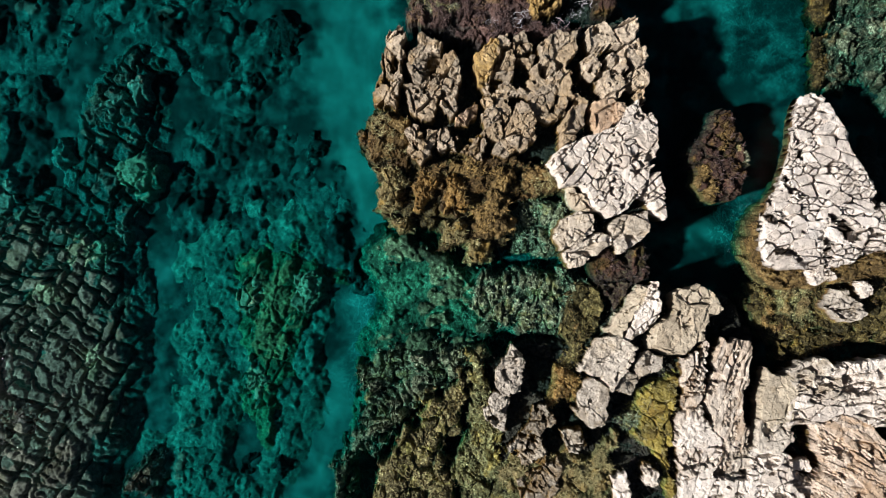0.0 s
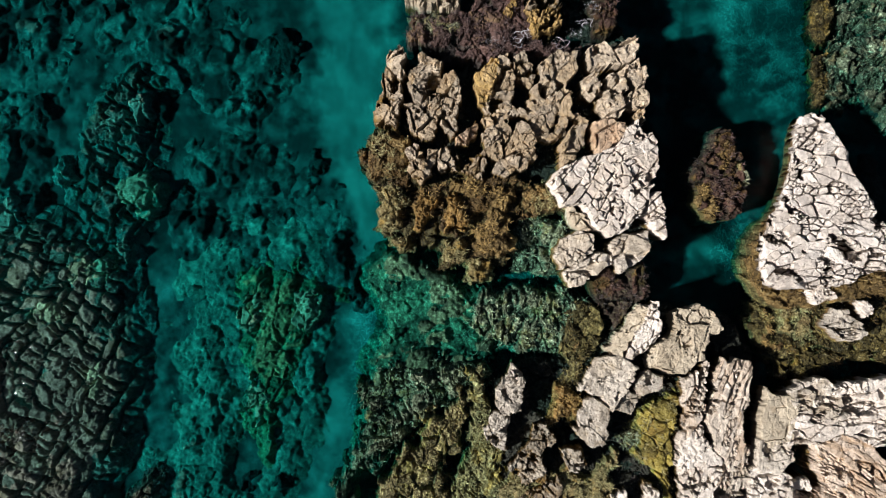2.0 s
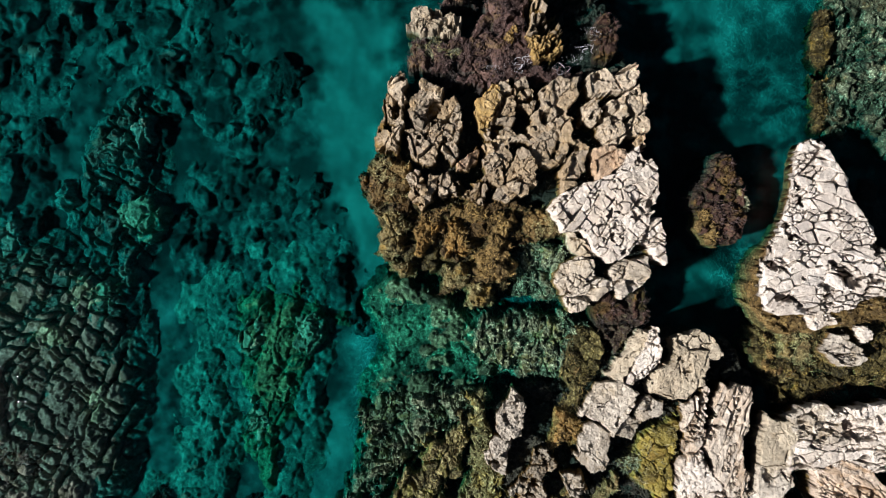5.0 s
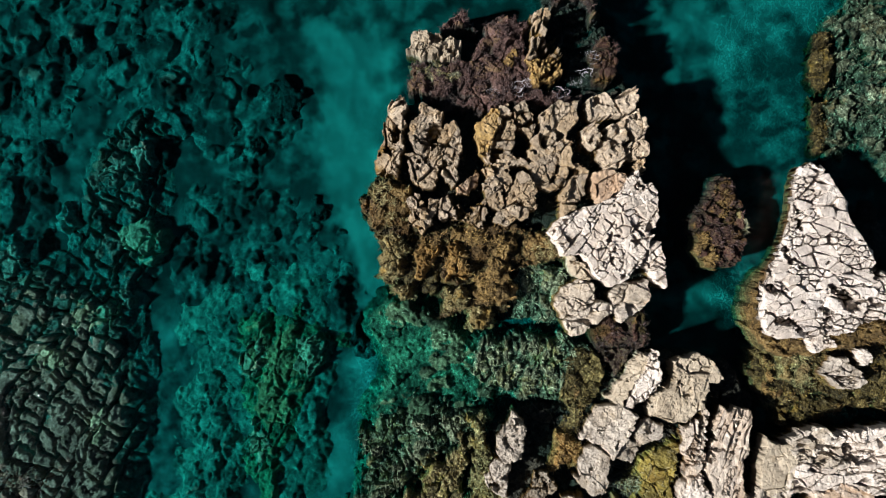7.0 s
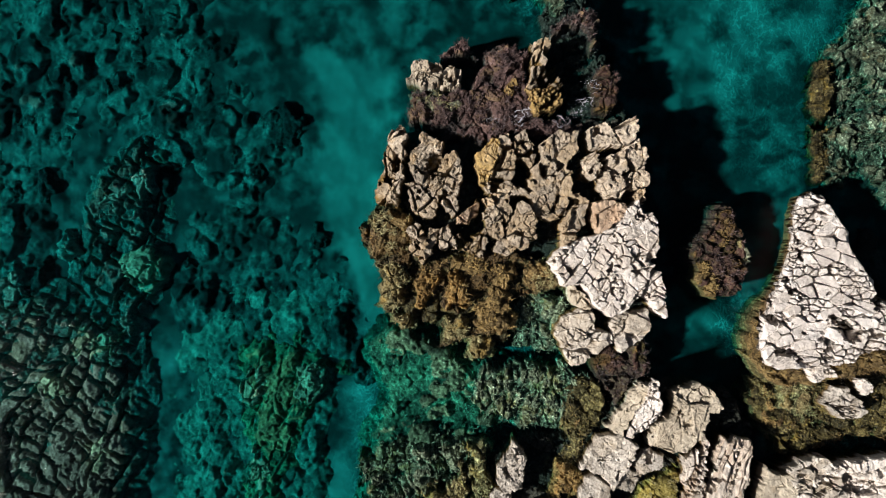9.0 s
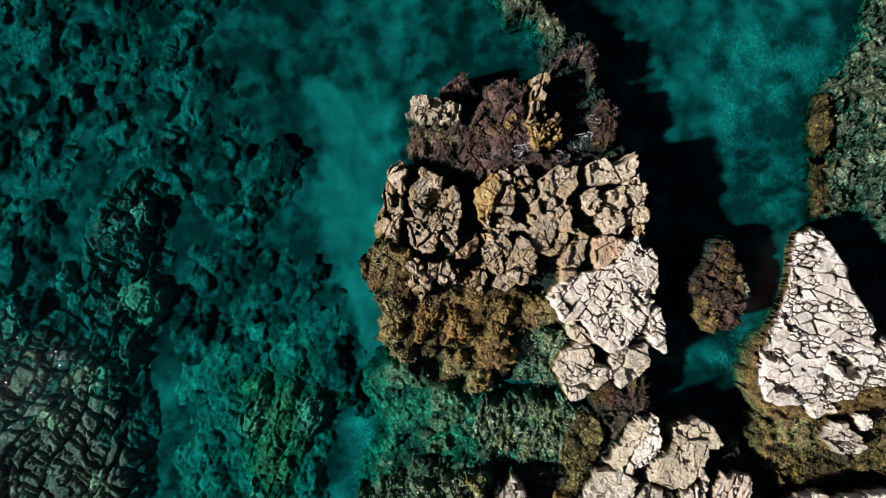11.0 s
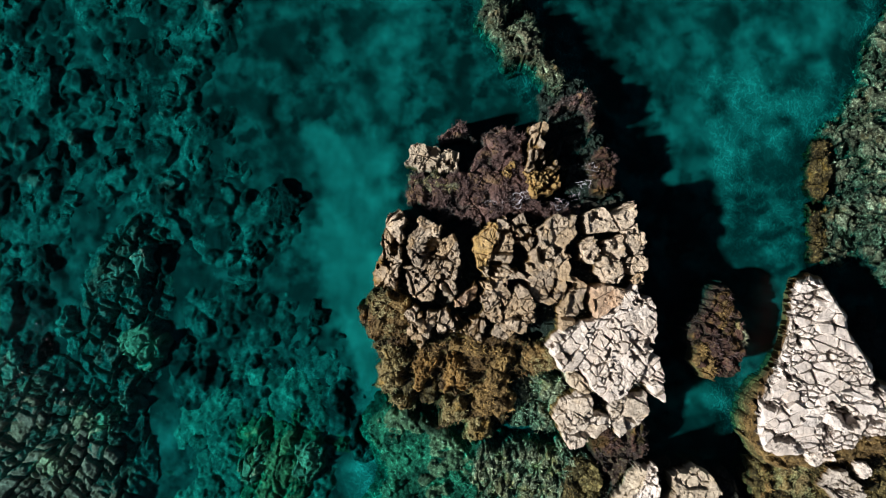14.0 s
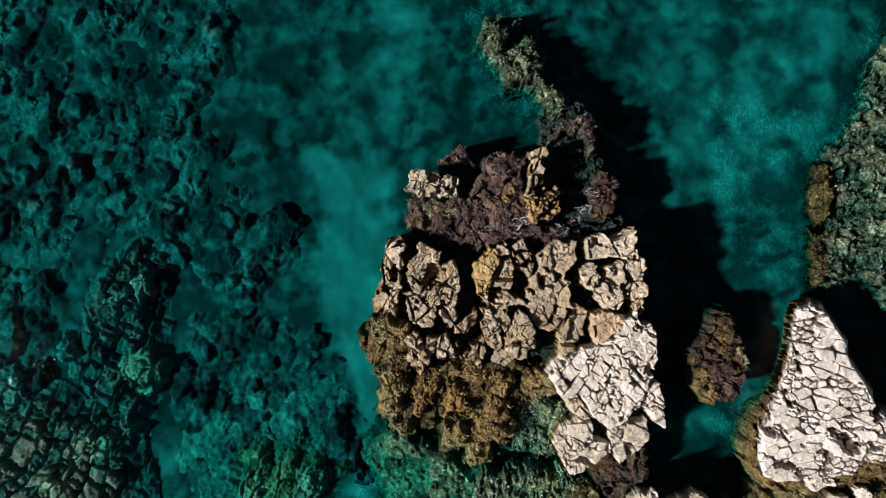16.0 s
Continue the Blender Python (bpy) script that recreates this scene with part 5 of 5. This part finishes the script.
thing("spire_rock", "jagged tan and yellow lichened spire of limestone", "rock", [
    column([(3.08, 10.16), (3.27, 10.31), (3.51, 9.60), (3.44, 8.76), (2.77, 8.66), (2.73, 8.85), (2.92, 9.56)], 0.6, -0.6, TAN, cell=0.26, angle=80, stretch=1.8, deep=0.4, joint=0.05, holes=0.5, hole=0.3, cut=0.32, ragged=0.2, broad=0.35, edge=0.08),
    column([(3.60, 9.46), (3.90, 9.57), (3.95, 8.86), (3.60, 8.71)], 0.5, -0.6, TAN, cell=0.26, deep=0.4, holes=0.5, hole=0.3, cut=0.3, ragged=0.18, broad=0.3, edge=0.08),
    column([(2.82, 8.64), (3.50, 8.68), (3.95, 8.56), (3.99, 8.07), (3.73, 7.85), (2.97, 7.81)], 0.45, -0.6, OCHRE, cell=0.3, holes=0.4, hole=0.3, cut=0.4, ragged=0.2, broad=0.35, rough=0.06, edge=0.12),
    column([(2.14, 9.02), (2.45, 9.09), (2.48, 8.64), (2.22, 8.49)], 0.35, -0.6, OCHRE, cell=0.3, holes=0.4, hole=0.3, cut=0.4, ragged=0.2, broad=0.35, rough=0.06, edge=0.12)], "boulders")
thing("weed_rock", "maroon turf-covered rock awash beside the spire", "rock", [
    column([(5.02, 9.23), (5.48, 9.65), (5.94, 9.26), (6.03, 8.50), (5.55, 7.80), (5.04, 7.93)], 0.14, -1.5, MAROON, tufts=60, sprig=DARK_FROND, joint=0.03, cell=0.4, edge=0.3, dome=0.12, rough=0.08)], ROCKS)
thing("reef_ridge", "grey-green reef ridge breaking the surface", "reef", [
    column([(1.27, 15.06), (2.12, 15.25), (2.43, 14.79), (2.74, 15.44), (2.93, 14.82), (2.35, 14.09), (3.01, 14.17), (3.59, 13.78), (3.59, 12.97), (4.28, 12.39), (4.36, 11.58), (3.93, 11.31), (3.47, 11.81), (3.08, 12.54), (2.31, 12.27), (1.92, 13.12), (1.27, 13.86)], -0.03, -1.6, SHOAL, tufts=160, sprig=MIXED_FROND, bend=0.25, cell=0.45, edge=0.45, profile=1.9, dome=0.1, uneven=0.12, rough=0.1, ragged=0.2, joint=0.08),
    column([(4.57, 11.36), (5.11, 11.71), (5.53, 11.33), (5.42, 10.40), (4.99, 9.92), (4.76, 10.59), (3.92, 10.71), (3.53, 10.25), (3.76, 11.09)], 0.06, -1.4, PURPLE, tufts=160, sprig=DARK_FROND, cell=0.45, edge=0.4, dome=0.12, rough=0.1, ragged=0.15)], REEFS, piece_name="hummock")
# Sunken footing added to close lit gaps in the shade east of spire and ridge.
thing("added_footing", "near-black sunken footing added to join the shade of spire and ridge", "rock", [
    column([(3.10, 11.50), (4.40, 12.10), (5.30, 11.70), (5.50, 10.60), (5.90, 9.80), (6.10, 8.90), (6.60, 8.10), (6.70, 7.30), (5.00, 7.50), (3.90, 8.60), (3.60, 10.00)], -0.55, -2.3, SHADE_ROCK, cell=0.6, edge=0.3, ragged=0.3, broad=0.8, uneven=0.12, deep=0.2, rough=0.08, grid=0.045)], ROCKS)
thing("eastern_reef", "brown and grey-green reef flat close under rippled water", "reef", [
    column([(12.69, 9.70), (13.08, 9.89), (13.50, 9.70), (13.47, 7.76), (12.96, 7.52), (12.65, 7.76)], -0.16, -1.2, UMBER, under=(0.5, 0.0), tufts=60, sprig=UMBER_FROND, cell=0.6, ragged=0.2, profile=2.6, edge=0.25),
    column([(12.61, 7.76), (12.88, 7.52), (13.12, 7.72), (13.12, 5.43), (12.61, 5.50)], -0.18, -1.2, UMBER, under=(0.5, 0.0), tufts=60, sprig=UMBER_FROND, cell=0.6, ragged=0.2, profile=2.6, edge=0.25),
    column([(12.98, 7.72), (13.45, 7.76), (13.49, 9.71), (12.94, 10.02), (13.69, 11.04), (14.51, 12.44), (14.82, 13.81), (15.60, 14.98), (16.48, 15.37), (16.48, 4.44), (15.36, 4.64), (14.62, 5.81), (13.69, 5.52), (12.98, 5.42)], -0.2, -1.2, SHOAL, grid=0.03, cell=0.42, edge=0.35, profile=2.4, ragged=0.3, dome=0.08, uneven=0.11, joint=0.11, deep=0.34, bend=0.35, rough=0.1, split=0.1, holes=0.3, hole=0.8, cut=0.5, under=(0.5, 0.0), tufts=90, sprig=MIXED_FROND)], REEFS, piece_name="hummock")

# Footing added; its south end is near-black rock where black shade lies.
thing("added_footing", "near-black rock footing added under the eastern reef flat and its shaded south end", "rock", [
    column([(13.62, 9.62), (14.43, 10.03), (15.14, 11.46), (15.24, 12.88), (15.85, 14.30), (18.70, 15.12), (18.70, 3.52), (16.02, 4.13), (15.04, 5.05), (14.23, 5.96), (13.62, 6.37)], -0.75, -2.7, SHADE_ROCK, under=(0.55, 0.0), cell=1.0, edge=0.5, grid=0.06, smooth=True)], ROCKS)

# ---- western reefs under water ----
BED = dict(edge=1.5, profile=1.2, ragged=0.5, broad=1.8, grid=0.04, base=-1.4, bend=0.08, crease=0.03, pits=0.06, split=0.15, jitter=0.6, gate=0.15, nubs=0.4)
thing("western_reef", "grey-green reef of cracked blocks under shallow water", "reef", [
    column([(-17.13, 1.60), (-15.20, 2.10), (-13.60, 1.70), (-12.43, 0.90), (-11.15, 0.41), (-10.82, -1.16), (-10.74, -3.12), (-11.02, -4.88), (-11.15, -6.25), (-11.64, -7.43), (-12.03, -9.00), (-12.23, -10.17), (-17.13, -10.17)], -0.53, mat=REEF, smooth=True, grow=0.35, beds=True, even=True, vary=0.3, cell=0.54, angle=64, stretch=1.0, uneven=0.08, lean=0.2, round=0.02, joint=0.06, deep=0.42, shatter=0.5, fine=0.5, rough=0.06, grit=0.018, tilt=(-0.02, -0.05), humps=((0.28, 0.06, 0.7, 1.8),), **{**BED, "jitter": 1.0, "gate": 0.1, "bend": 0.11, "split": 0.3, "crease": 0.0, "pits": 0.0, "edge": 1.3, "base": -1.25})], REEFS)
thing("weed_reef", "rust-brown weedy reef top under shallow water", "reef", [
    column([(-17.01, -5.04), (-14.67, -4.85), (-13.60, -5.23), (-13.70, -6.40), (-14.48, -6.99), (-17.01, -7.18)], -0.34, mat=RUST, cell=0.4, angle=60, uneven=0.06, joint=0.05, deep=0.3, rough=0.08, lean=0.3, tufts=60, sprig=DARK_FROND, **{**BED, "edge": 0.5, "ragged": 0.25}),
    column([(-11.49, -8.62), (-11.32, -7.80), (-10.63, -7.13), (-9.85, -7.13), (-9.42, -7.99), (-9.36, -9.17), (-11.41, -9.17)], -0.44, mat=RUST, cell=0.4, angle=60, uneven=0.08, joint=0.06, deep=0.3, rough=0.08, lean=0.3, tufts=60, sprig=DARK_FROND, **{**BED, "edge": 0.7, "ragged": 0.4})], REEFS)
thing("middle_reef", "fine-broken teal reef flat in the middle of the cove", "reef", [
    column([(-10.47, -3.99), (-10.01, -1.99), (-9.11, -0.58), (-7.30, -1.59), (-7.10, -3.19), (-6.90, -5.20), (-6.70, -7.20), (-6.90, -10.41), (-11.92, -10.41), (-11.42, -8.01), (-10.81, -6.40)], -1.10, mat=TEAL, cell=0.4, angle=70, **{**LUMPS, "humps": ((1.2, 0.12, 0.6, 1.6), (0.46, 0.08, 0.75, 1.6), (0.26, 0.04, 0.6, 1.5)), "uneven": 0.03, "lean": 0.15, "deep": 0.04, "rough": 0.05, "grid": 0.04})], REEFS)
thing("cove_floor", "mottled low reef and rubble covering the middle of the cove", "reef", [
    column([(-9.85, 1.24), (-7.81, 1.85), (-4.56, 2.26), (-3.13, 0.83), (-2.62, -0.59), (-2.93, -2.01), (-3.54, -3.23), (-3.74, -5.27), (-4.56, -6.90), (-4.96, -10.56), (-7.81, -10.56), (-7.20, -5.27), (-9.23, -3.64), (-10.15, -2.01), (-10.35, -0.18)], -1.20, mat=TEAL, cell=0.5, angle=70, **{**LUMPS, "humps": ((1.4, 0.15, 0.5, 1.6), (0.55, 0.09, 0.55, 1.6), (0.3, 0.04, 0.5, 1.5)), "uneven": 0.02, "lean": 0.15, "deep": 0.04, "rough": 0.05, "grid": 0.05})], REEFS)
thing("middle_reef", "dark green reef ridge of cracked blocks in teal water", "reef", [
    column([(-7.27, -1.58), (-7.67, -0.98), (-6.87, -0.18), (-5.67, -0.58), (-4.47, 0.22), (-4.07, -0.78), (-4.27, -1.98), (-4.77, -3.18), (-5.07, -4.97), (-5.67, -6.37), (-6.67, -7.17), (-6.87, -5.17), (-7.17, -3.18)], -0.82, mat=GREEN, cell=0.45, angle=70, stretch=1.7, vary=0.3, uneven=0.05, joint=0.045, deep=0.13, lean=0.15, rough=0.07, smooth=True, round=0.0, humps=((1.3, 0.16, 0.6, 1.5), (0.5, 0.07, 0.6, 1.5)), **{**BED, "edge": 1.0, "ragged": 0.7, "broad": 1.1, "grow": 0.3, "split": 0.3})], REEFS)
thing("middle_reef", "low dark reef lumps across the cove floor", "reef", [
    column([(-9.96, 4.05), (-8.14, 5.06), (-6.53, 4.25), (-4.51, 4.25), (-3.71, 3.04), (-2.70, 1.43), (-2.20, -0.58), (-2.70, -2.20), (-4.01, -2.00), (-4.51, 0.22), (-6.33, -0.18), (-8.14, 0.02), (-10.16, 0.42)], -1.26, mat=DEEP, cell=0.5, angle=60, **LUMPS)], REEFS)
thing("western_reef", "deep reef of rounded cracked blocks under teal water", "reef", [
    column([(-13.46, 4.81), (-13.06, 6.21), (-11.86, 7.61), (-10.46, 8.01), (-9.47, 7.01), (-9.27, 4.61), (-9.67, 2.22), (-9.87, 0.22), (-10.46, -1.98), (-12.46, -2.38), (-13.86, 0.02), (-13.86, 2.82)], -1.02, mat=REEF, smooth=True, grow=-0.3, beds=True, even=True, vary=0.2, cell=0.66, angle=62, stretch=1.25, uneven=0.12, lean=0.22, joint=0.07, deep=0.4, shatter=0.4, fine=0.45, rough=0.04, grit=0.0, humps=((1.4, 0.16, 0.6, 2.0), (0.36, 0.13, 0.8, 1.8), (0.2, 0.06, 0.7, 1.7)), **{**BED, "jitter": 0.9, "gate": 0.05, "split": 0.2, "crease": 0.0, "pits": 0.0, "edge": 0.9})], REEFS)
thing("boulder_field", "dark rounded boulders strewn over the deep cove floor", "reef", [
    column([(-17.78, 17.51), (-7.40, 17.51), (-7.00, 15.07), (-7.81, 12.02), (-6.39, 10.19), (-5.17, 8.16), (-4.96, 6.73), (-6.18, 4.70), (-9.85, 4.70), (-10.05, 6.33), (-12.90, 5.92), (-13.91, 3.68), (-13.51, 0.83), (-17.78, -1.00)], -1.24, mat=DEEP, cell=0.5, angle=60, **{**LUMPS, "humps": ((1.5, 0.22, 0.55, 1.5), (0.7, 0.17, 0.75, 1.4), (0.4, 0.07, 0.6, 1.4))})], REEFS, piece_name="boulder")
SUNK = dict(base=-1.5, grid=0.035, edge=0.3, profile=2.2, ragged=0.26, broad=0.7, uneven=0.07, lean=0.3, joint=0.06, deep=0.3, gate=0.15, split=0.3, rough=0.06, crease=0.02, pits=0.05, angle=65, stretch=1.3, smooth=True)
thing("sunken_block", "pale green limestone block lying flat on the cove floor", "rock", [
    column([(-11.62, 2.81), (-11.38, 3.36), (-10.82, 3.44), (-10.13, 3.04), (-10.03, 2.37), (-10.51, 1.77), (-11.32, 1.73), (-11.70, 2.21)], -0.8, mat=PALE_GREEN, cell=0.5, **SUNK)], "sunken blocks")
thing("sunken_block", "long dark green reef block under teal water", "rock", [
    column([(-12.51, 4.98), (-11.99, 5.78), (-11.23, 5.94), (-11.03, 5.52), (-11.55, 4.72), (-11.87, 4.14), (-12.41, 4.34)], -0.76, mat=SUNKEN, cell=0.50, **SUNK)], "sunken blocks")
thing("sunken_block", "small dark green reef block beside a longer one", "rock", [
    column([(-11.58, 4.37), (-11.34, 4.81), (-10.86, 4.85), (-10.71, 4.17), (-11.02, 3.73), (-11.54, 3.81)], -0.80, mat=SUNKEN, cell=0.60, **SUNK)], "sunken blocks")
thing("sunken_block", "tall dark green reef block casting a black shadow", "rock", [
    column([(-11.22, 4.99), (-11.10, 5.99), (-10.71, 6.43), (-10.35, 6.27), (-10.47, 5.23), (-10.82, 4.84)], -0.70, mat=SUNKEN, cell=0.50, **SUNK)], "sunken blocks")
thing("sunken_block", "pale split reef block under teal water", "rock", [
    column([(-14.09, 3.58), (-13.77, 3.94), (-13.17, 3.86), (-13.09, 3.14), (-13.57, 2.90), (-14.01, 3.02)], -0.85, mat=SUNKEN, cell=0.50, **SUNK)], "sunken blocks")
thing("sunken_block", "broad reef block at the edge of the cove", "rock", [
    column([(-16.06, 2.22), (-15.46, 2.58), (-14.86, 1.92), (-14.66, 0.82), (-14.86, 0.18), (-16.06, 0.02)], -0.80, mat=SUNKEN, cell=0.60, **SUNK)], "sunken blocks")
thing("sunken_block", "narrow cracked reef block in a row of blocks", "rock", [
    column([(-11.72, 1.37), (-11.36, 1.61), (-11.16, 0.98), (-11.28, 0.18), (-11.68, 0.22)], -0.75, mat=SUNKEN, cell=0.40, **SUNK)], "sunken blocks")
thing("sunken_block", "cracked olive reef blocks on a dark floor", "rock", [
    column([(-13.40, 0.26), (-12.77, 0.85), (-11.78, 0.77), (-11.46, 0.02), (-11.78, -0.81), (-12.77, -1.01), (-13.32, -0.57)], -0.72, mat=PALE_GREEN, cell=0.40, **SUNK)], "sunken blocks")
thing("sunken_block", "pale green block standing on the grey reef", "rock", [
    column([(-12.56, -3.54), (-12.21, -3.23), (-11.66, -3.35), (-11.58, -4.28), (-11.82, -4.87), (-12.40, -4.75)], -0.44, mat=PALE_GREEN, cell=0.55, **SUNK)], "sunken blocks")
thing("sunken_block", "olive weed-topped reef block under shallow water", "rock", [
    column([(-14.62, -1.32), (-14.04, -1.00), (-13.21, -1.16), (-13.29, -1.87), (-14.04, -2.10), (-14.59, -1.87)], -0.46, mat=PALE_GREEN, cell=0.40, **SUNK)], "sunken blocks")
thing("sunken_block", "yellow-green weed-topped block of the middle reef", "rock", [
    column([(-5.52, -1.17), (-5.16, -0.58), (-4.52, -0.42), (-4.21, -0.97), (-4.33, -1.96), (-4.92, -2.36), (-5.44, -1.96)], -0.74, mat=PALE_GREEN, cell=0.45, **SUNK)], "sunken blocks")
thing("sunken_block", "green cracked block of the middle reef", "rock", [
    column([(-7.40, -1.57), (-7.04, -0.86), (-6.33, -0.78), (-6.21, -1.77), (-6.61, -2.49), (-7.24, -2.37)], -0.72, mat=PALE_GREEN, cell=0.40, **SUNK)], "sunken blocks")
thing("sunken_block", "low green block in the middle reef", "rock", [
    column([(-7.25, -4.36), (-6.93, -3.76), (-6.25, -3.88), (-6.05, -4.96), (-6.45, -5.96), (-7.05, -5.56)], -0.74, mat=PALE_GREEN, cell=0.40, **SUNK)], "sunken blocks")
# Near-black mounds on dark patches; some stand in for shadows east of reef blocks.
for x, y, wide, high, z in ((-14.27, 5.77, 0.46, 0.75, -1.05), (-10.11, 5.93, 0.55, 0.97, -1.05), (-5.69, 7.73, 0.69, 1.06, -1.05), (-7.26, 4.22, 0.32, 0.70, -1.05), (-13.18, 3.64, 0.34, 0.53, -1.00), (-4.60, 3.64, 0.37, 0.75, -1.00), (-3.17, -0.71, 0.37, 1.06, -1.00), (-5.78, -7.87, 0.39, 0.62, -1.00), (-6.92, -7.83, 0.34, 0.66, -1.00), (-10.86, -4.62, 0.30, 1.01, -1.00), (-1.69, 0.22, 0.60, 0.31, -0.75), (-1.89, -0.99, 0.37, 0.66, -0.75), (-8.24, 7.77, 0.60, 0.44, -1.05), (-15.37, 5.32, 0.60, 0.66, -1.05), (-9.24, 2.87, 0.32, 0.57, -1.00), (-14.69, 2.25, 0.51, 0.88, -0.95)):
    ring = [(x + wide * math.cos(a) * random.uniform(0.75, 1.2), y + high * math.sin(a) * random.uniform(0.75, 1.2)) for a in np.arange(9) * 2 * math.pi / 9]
    thing("inky_mound", "low near-black mound for dark patches and block shadows on the cove floor", "seaweed", [
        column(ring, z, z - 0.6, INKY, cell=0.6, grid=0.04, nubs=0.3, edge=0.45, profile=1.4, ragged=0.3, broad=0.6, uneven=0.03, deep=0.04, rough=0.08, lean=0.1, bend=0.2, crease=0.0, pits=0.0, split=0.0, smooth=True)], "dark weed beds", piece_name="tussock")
AWASH = dict(cell=0.55, angle=65, stretch=1.2, dome=0.03, uneven=0.06, joint=0.05, gate=0.2, deep=0.28, split=0.2, edge=0.35, ragged=0.4, base=-1.8, grid=0.03, bend=0.16, rough=0.07)
thing("brown_reef", "brown and olive cracked weed reef awash beside the boulders", "reef", [
    column([(0.54, -4.29), (0.88, -4.98), (0.42, -6.90), (0.31, -9.98), (-2.60, -9.98), (-2.30, -7.70), (-1.35, -6.35), (-0.80, -5.30), (-0.30, -4.70)], -0.12, mat=KELP, tufts=36, sprig=BROWN_FROND, **AWASH),
    column([(1.62, -3.29), (1.88, -4.98), (2.23, -6.52), (2.33, -9.98), (0.31, -9.98), (0.42, -6.90), (0.88, -4.98), (0.54, -4.29), (1.08, -3.67)], -0.10, mat=OLIVE, tufts=40, sprig=OLIVE_FROND, **AWASH)], REEFS, piece_name="hummock")


# ---- foam ----
def foam(spots, flecks, threads):
    """White foam left by the swell among the turf: flecks, and threads drawn out in arcs."""
    rng = np.random.default_rng(91)
    bm = bmesh.new()
    for cx, cy, reach, z in spots:
        for k in range(flecks):
            a, r = rng.uniform(0, 2 * math.pi), reach * (0.55 + 0.45 * rng.random())
            x, y = cx + r * math.cos(a) * 1.3 + rng.normal(0, 0.09), cy + 0.7 * r * math.sin(a) + rng.normal(0, 0.07)
            size = rng.uniform(0.002, 0.008)
            ring = [bm.verts.new((x + size * math.cos(q) * rng.uniform(0.7, 1.4), y + size * math.sin(q), z + rng.uniform(-0.01, 0.01))) for q in np.arange(6) * math.pi / 3]
            crown = bm.verts.new((x, y, z + 0.3 * size))
            for p, q in zip(ring, ring[1:] + ring[:1]):
                bm.faces.new((p, q, crown))
        for k in range(threads):
            x, y = cx + rng.normal(0, reach), cy + rng.normal(0, 0.5 * reach)
            bend, start_at, wide = rng.uniform(0.05, 0.16), rng.uniform(0, 2 * math.pi), rng.uniform(0.002, 0.008)
            last = None
            for q in np.linspace(0, rng.uniform(1.2, 3.6), 9):
                r = bend * (1 + 0.25 * math.sin(3 * q + k))
                half = wide * (0.3 + math.sin(math.pi * min(q / 2.4, 1.0)))
                way = Vector((1.3 * math.cos(start_at + q), math.sin(start_at + q), 0))
                pair = [bm.verts.new(Vector((x, y, z)) + way * (r - half)), bm.verts.new(Vector((x, y, z + 0.004)) + way * (r + half))]
                if last:
                    bm.faces.new((last[0], last[1], pair[1], pair[0]))
                last = pair
    me = bpy.data.meshes.new("foam")
    bm.to_mesh(me)
    bm.free()
    mat, nt, sh = start("foam")
    sh.inputs["Base Color"].default_value, sh.inputs["Roughness"].default_value = (0.42, 0.41, 0.46, 1), 0.5
    me.materials.append(mat)
    tagged(new("foam", me), "white sea foam threads on the dark turf shelf", "foam", kind="stuff")


for_foam = [(2.37, 7.65), (2.76, 7.89), (4.47, 7.89), (4.75, 8.22), (4.95, 8.88), (3.90, 7.59), (1.75, 7.59)]
foam([(x, y, reach, 0.24) for (x, y), reach in zip(for_foam, (0.22, 0.12, 0.2, 0.16, 0.14, 0.16, 0.1))], 70, 5)
